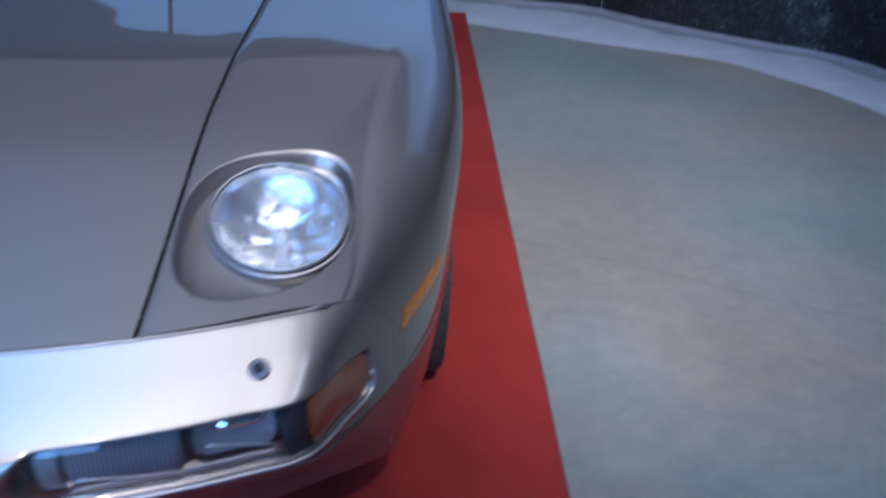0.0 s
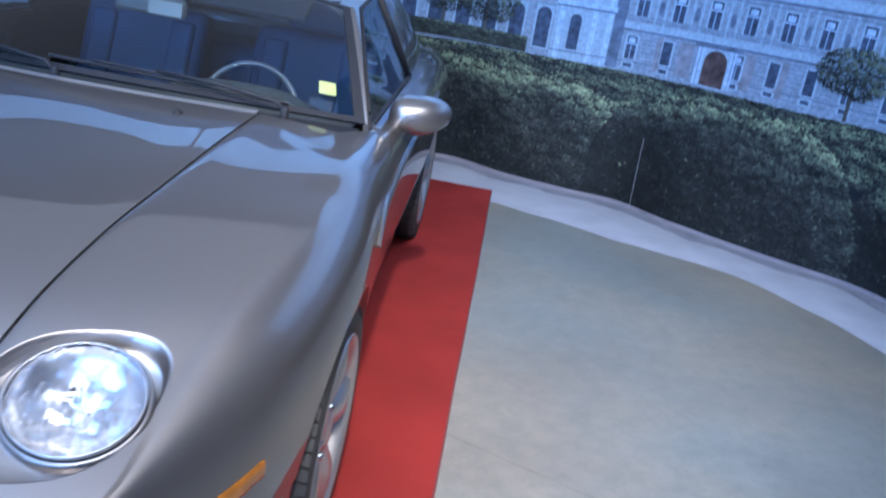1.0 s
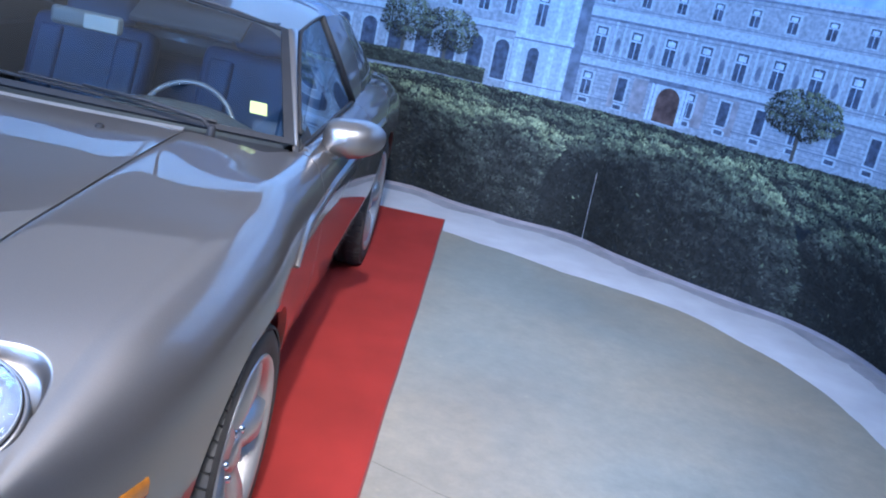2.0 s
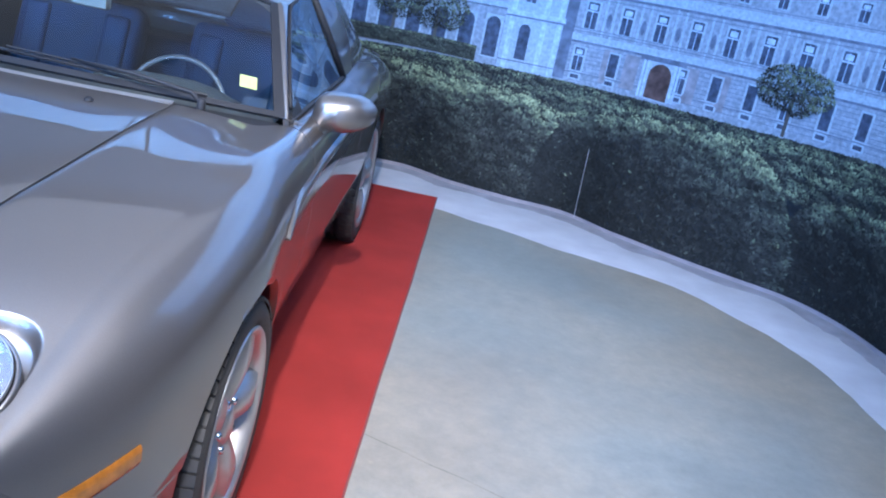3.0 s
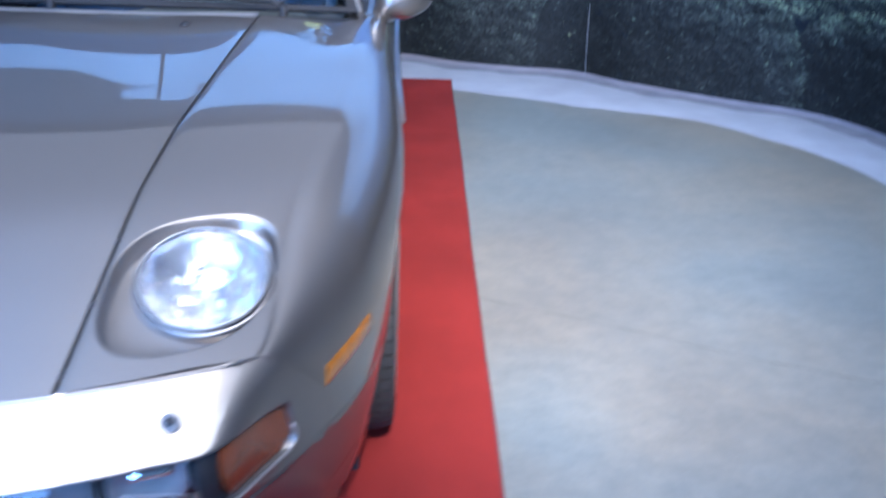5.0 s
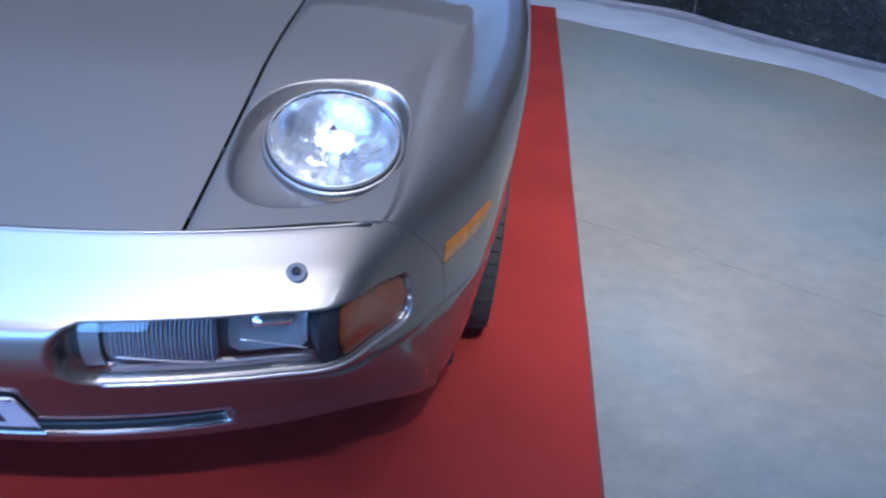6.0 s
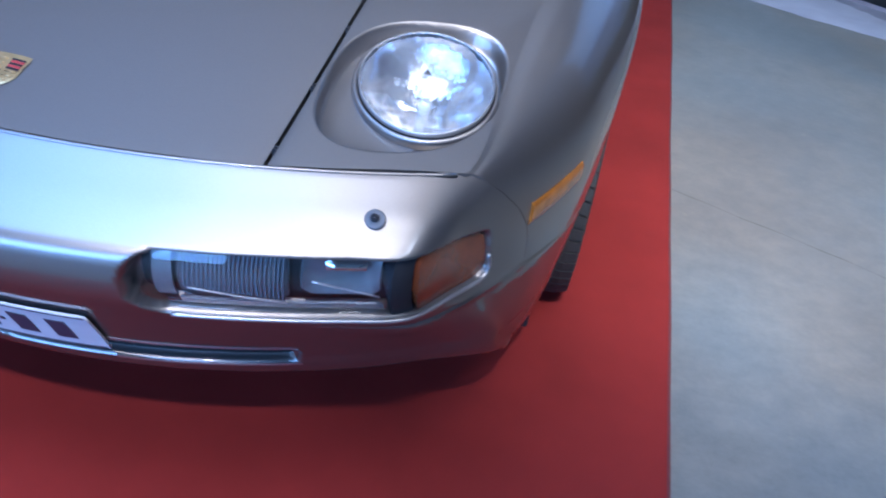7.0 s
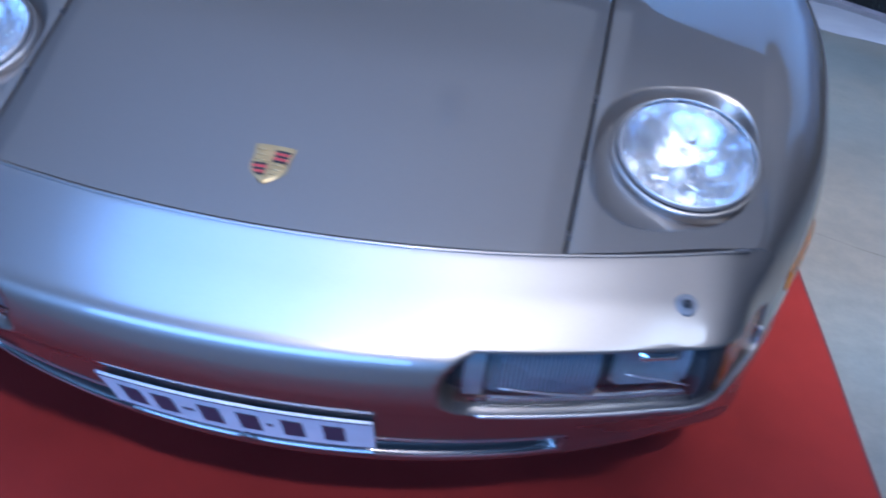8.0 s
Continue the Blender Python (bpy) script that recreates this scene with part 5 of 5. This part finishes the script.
for t in (72.2, 74.2, 78.6):
    band("printed_pilaster", t - 0.35, t + 0.35, 0.82, 1.9, 2, PANE_L)
for z0, z1, m_ in ((1.125, 1.135, STONE_D), (1.135, 1.165, PANE_L), (1.46, 1.47, STONE_D), (1.47, 1.505, PANE_L), (0.862, 0.868, STONE_D)):
    band("printed_cornice", 71.5, 79.5, z0, z1, 2.4, m_)
band("printed_shade", 70.2, 71.7, 0.82, 1.9, 2, STONE_D)


sheet("printed_flagpole", 122.7, 123.4, 2.4, 2.86, 2, BARK)


def window(th, w, z0, z1, arched=False, sash=True, fill=PANE):
    """One printed window: surround, dark opening, pale bars."""
    win = sheet("printed_window", th - w / 2 - 0.28, th + w / 2 + 0.28, z0 + tilt(th) - 0.008, z1 + tilt(th) + 0.010, 2, STONE_L)
    v, f = [wall_point(th, (z0 + z1) / 2 + tilt(th), 0.0042)], []
    ring = [(-0.5, z0), (0.5, z0)]
    if arched:
        zc = z1 - w * 0.0457 * 0.5
        ring += [(0.5 * math.cos(a), zc + (z1 - zc) * math.sin(a)) for a in np.linspace(0, math.pi, 11)]
    else:
        ring += [(0.5, z1), (-0.5, z1)]
    for a, z in ring:
        v.append(wall_point(th - a * w, z + tilt(th), 0.0036))
    for i in range(len(ring)):
        f.append([0, 1 + i, 1 + (i + 1) % len(ring)])
    data_part("opening", v, f, fill, win)
    if sash:
        h = z1 - z0
        for a0, a1, b0, b1 in ((-0.035, 0.035, 0.0, 0.96), (-0.5, 0.5, 0.64, 0.69), (-0.34, 0.34, 0.72, 0.92)):
            sheet("sash", th - a1 * w, th - a0 * w, z0 + b0 * h + tilt(th), z0 + b1 * h + tilt(th), 4, PANE_L, parent=win)
    return win


random.seed(4)
for k in range(14):
    t = 68.3 - 4.72 * k
    window(t, 1.45, 1.135, 1.285)
    window(t - 0.1, 1.15, 1.43, 1.52)
    if k % 2 == 0:
        window(t - 0.4, 1.0, 1.645, 1.71, arched=True, sash=False, fill=STONE_D)
    v, f = [], []
    for j in range(10):  # dark niche between the windows
        a = 2 * math.pi * j / 10
        v.append(wall_point(t - 2.36 + 0.35 * math.cos(a), 1.20 + tilt(t) + 0.042 * math.sin(a), 0.0036))
    data_part("printed_niche", v, [list(range(10))], STONE_D, mural)
    band("printed_pilaster", t - 2.36 - 0.75, t - 2.36 - 0.45, 1.10, 1.33, 2, STONE_L)
    band("printed_pilaster", t - 2.36 + 0.45, t - 2.36 + 0.75, 1.10, 1.33, 2, STONE_L)
    if abs(t - 57.5) > 3:
        window(t + 0.5, 1.25, 0.885, 1.018, sash=k % 3 == 0)
        window(t + 0.5, 1.1, 0.838, 0.860, sash=False)
WARMSTONE = mat("printed_ochre_stone", (0.160, 0.170, 0.210), rough=0.6, var=0.3, scale=22, spec=0.15)
for t0, t1 in ((60.6, 62.6), (52.4, 54.1), (48.2, 50.0), (64.2, 65.6)):
    band("printed_ashlar", t0, t1, 0.84, 1.035, 1.8, WARMSTONE)
window(57.4, 3.1, 0.82, 1.022, arched=True, sash=False, fill=WARM)
for t in (59.8, 59.3, 55.5, 55.0):
    band("printed_column", t - 0.16, t + 0.16, 0.82, 1.03, 5, PANE_L)
band("printed_balcony", 54.2, 60.5, 1.03, 1.05, 5, STONE_D)
window(76.6, 1.5, 0.88, 1.09, arched=True, sash=False)
window(76.6, 1.3, 1.22, 1.42, arched=True)
for k in range(18):
    t = 80.9 + 3.62 * k
    window(t, 1.9, 0.865, 1.105, arched=True, sash=False)
    window(t, 1.35, 1.26, 1.42)

# printed greenery: many small leaf shapes
def leaves(name, spots, material, parent=None, label=""):
    v, f = [], []
    for th, z, s, off in spots:
        a = random.uniform(0, math.pi)
        k = len(v)
        for dx, dz in ((-1, 0), (0, -0.42), (1, 0), (0, 0.42)):
            x = (dx * math.cos(a) - dz * math.sin(a)) * s
            y = (dx * math.sin(a) + dz * math.cos(a)) * s
            v.append(wall_point(th + x / 0.0457, max(0.03, z + y), off))
        f.append([k, k + 1, k + 2, k + 3])
    ob = data_part(name, v, f, material, parent or mural, label)
    return tagged(ob, kind="stuff")


top1 = smooth_table([66, 68.2, 69.5, 72, 77, 84, 92, 100, 110, 140], [0.20, 0.44, 0.56, 0.635, 0.665, 0.655, 0.69, 0.71, 0.69, 0.69])
top2 = smooth_table([35, 36.6, 38.5, 41.5, 46, 50, 56, 61, 66, 69.5, 71], [0.2, 0.42, 0.585, 0.685, 0.735, 0.745, 0.715, 0.675, 0.60, 0.47, 0.3])
top3 = smooth_table([-25, 0, 15, 25, 31, 34.5, 36.8, 38], [0.62, 0.60, 0.62, 0.61, 0.59, 0.53, 0.38, 0.2])
mounds = (("printed_hedge", 66, 175, top1, 4), ("printed_hedge", 35.2, 70.8, top2, 6), ("printed_hedge", 4, 38, top3, 5))


def rise(th):
    """The clipped rows stand a little higher towards one end."""
    return 0.022 * min(1.0, max(0.0, (46 - th) / 18))


sheet("printed_far_hedge", 4, 175, 0.0, lambda t: 0.80 + rise(t) + tilt(t) * 0.6 + 0.004 * math.sin(t * 2.3), 6, HEDGE_BASE, nz=2)
for nm, a, b, tp, lay in mounds:
    sheet(nm, a, b, 0.0, lambda t: float(tp(t)), lay + 2, HEDGE_BASE, nz=3)


def inside_mound(th, z):
    return any(a < th < b and z < float(tp(th)) - 0.01 for _, a, b, tp, _ in mounds)


def clump(th, z, w, h, seed):
    """Light on a tuft of leaves: its upper side lit, its rim dark."""
    x, y = th * 0.0457 / w, z / h
    x, y = x + 0.35 * noise.noise((x * 1.3, y * 1.3, seed)), y + 0.35 * noise.noise((x * 1.3, y * 1.3, seed + 4))
    d, p = noise.voronoi((x, y, seed))
    return 0.75 * (y - p[0][1]) - 0.25 * (x - p[0][0]) - 0.55 * max(0.0, d[0] - 0.25) + 0.25 * min(0.6, d[1] - d[0])


spots = [[] for _ in LEAF]  # from dark to sunlit
random.seed(7)
for nm, a, b, tp, lay in mounds:
    a1, b1 = max(a, 8), min(b, 118)
    for _ in range(int((b1 - a1) * 430)):
        th = random.uniform(a1, b1)
        zt = float(tp(th))
        z = zt * (1 - random.random() ** 1.15 * 0.99) + 0.010 * random.gauss(0, 1)
        if z < 0.04:
            continue
        big = noise.noise((th * 0.13, z * 3.2, lay))
        crown_z = max(float(tp(min(b - 2, max(a + 2, th + dt)))) for dt in (-1.6, 0, 1.6)) if b < 100 else zt
        d_ = max(0.0, crown_z - z)
        # crown, then a face that darkens downwards and is lighter at its clear end
        u = (b - th) / (b - a) if b < 100 else min(1.0, (112 - th) / 44)
        top = math.exp(-((d_ / (0.10 + 0.04 * big)) ** 1.7))
        face = (0.13 + 0.42 * u) * math.exp(-d_ / (0.20 + 0.20 * u)) + 0.025
        base = (0.38 + 0.12 * u) * top + face * (1 + 0.5 * big)
        if b < 100:  # dark cleft where a mound meets its neighbour
            base *= 0.25 + 0.75 * float(step01((b - 0.6 - th) / (2.4 if b > 50 else 4.5)))
        cl = clump(th, z, 0.085, 0.055, lay) + 0.55 * clump(th, z, 0.034, 0.024, lay + 9)
        v_ = base + (0.10 + 0.75 * base) * cl + random.gauss(0, 0.05 + 0.06 * base)
        if zt - z > 0.03 and random.random() < 0.012:
            v_ += 0.3
        k = min(7, max(0, int(8.6 * v_)))
        spots[k].append((th, z, random.uniform(0.008, 0.016) * (1.45 - 0.075 * k), 0.0012 * (lay + 3) + random.uniform(0, 0.003)))
# clipped rows behind the mounds
for _ in range(26000):
    th = random.uniform(8, 118)
    z = random.uniform(0.50, 0.80 + rise(th)) + tilt(th) * 0.6
    if inside_mound(th, z):
        continue
    zz = z - tilt(th) * 0.6 + 0.012 * noise.noise((th * 0.3, 0, 5)) + (th - 57) * 0.0012
    v_ = 0.52 + 0.12 * math.sin(zz * 62) + 0.16 * noise.noise((th * 0.22, z * 9, 2)) + 0.55 * clump(th, z, 0.075, 0.035, 2) + random.gauss(0, 0.07)
    gap = min((z - float(tp(th)) for _, a, b, tp, _ in mounds if a < th < b), default=1.0)
    v_ *= 1 - 0.6 * math.exp(-((max(0.0, gap) / (0.020 + 0.035 * float(step01((43 - th) / 4)))) ** 2))
    k = min(7, max(0, int(8.6 * v_)))
    spots[k].append((th, z, random.uniform(0.006, 0.013), 0.0098 + random.uniform(0, 0.002)))
# long far hedge under the left wing
for _ in range(4500):
    th = random.uniform(82.6, 118)
    z = random.uniform(0.79, 0.872)
    v_ = 0.30 + 0.25 * step01((z - 0.845) / 0.02) + 0.4 * clump(th, z, 0.05, 0.03, 6) + random.gauss(0, 0.07)
    spots[min(7, max(0, int(8.6 * v_)))].append((th, z, random.uniform(0.004, 0.008), 0.0098))
sheet("printed_far_hedge", 82.6, 175, 0.78, 0.872, 7, LEAF[2])
for k, m_ in enumerate(LEAF):
    leaves("printed_leaves", spots[k], m_)


def tree(th, z, rw, rh, base, n):
    """A clipped printed tree: trunk and a lumpy crown."""
    t = sheet("printed_tree", th - 0.22, th + 0.22, base, z, 8, BARK)
    sp = [[] for _ in LEAF]
    for _ in range(n):
        a, r = random.uniform(0, 2 * math.pi), math.sqrt(random.random())
        r *= 1 + 0.16 * noise.noise((math.cos(a) * 2.2, math.sin(a) * 2.2, th))
        x, y = r * math.cos(a), r * math.sin(a)
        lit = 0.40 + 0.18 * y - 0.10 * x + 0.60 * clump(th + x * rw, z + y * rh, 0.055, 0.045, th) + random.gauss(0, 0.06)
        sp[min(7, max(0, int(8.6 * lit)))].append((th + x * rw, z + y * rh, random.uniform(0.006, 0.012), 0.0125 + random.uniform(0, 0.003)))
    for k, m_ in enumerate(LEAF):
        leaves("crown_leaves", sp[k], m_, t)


tree(40.0, 1.075, 4.9, 0.125, 0.83, 1500)
tree(88.6, 1.045, 4.0, 0.13, 0.85, 1100)
tree(94.3, 1.07, 3.6, 0.14, 0.85, 1000)

# a thin pale cord hanging before the mural
v, f = tube([wall_point(63.6 + 0.4 * t, 0.02 + 0.42 * t, 0.03) for t in np.linspace(0, 1, 8)], 0.0009, 6)
tagged(data_part("cord", v, f, mat("pale_cord", (0.38, 0.40, 0.43), rough=0.5)), "thin pale cord hanging in front of the printed mural", "cord")
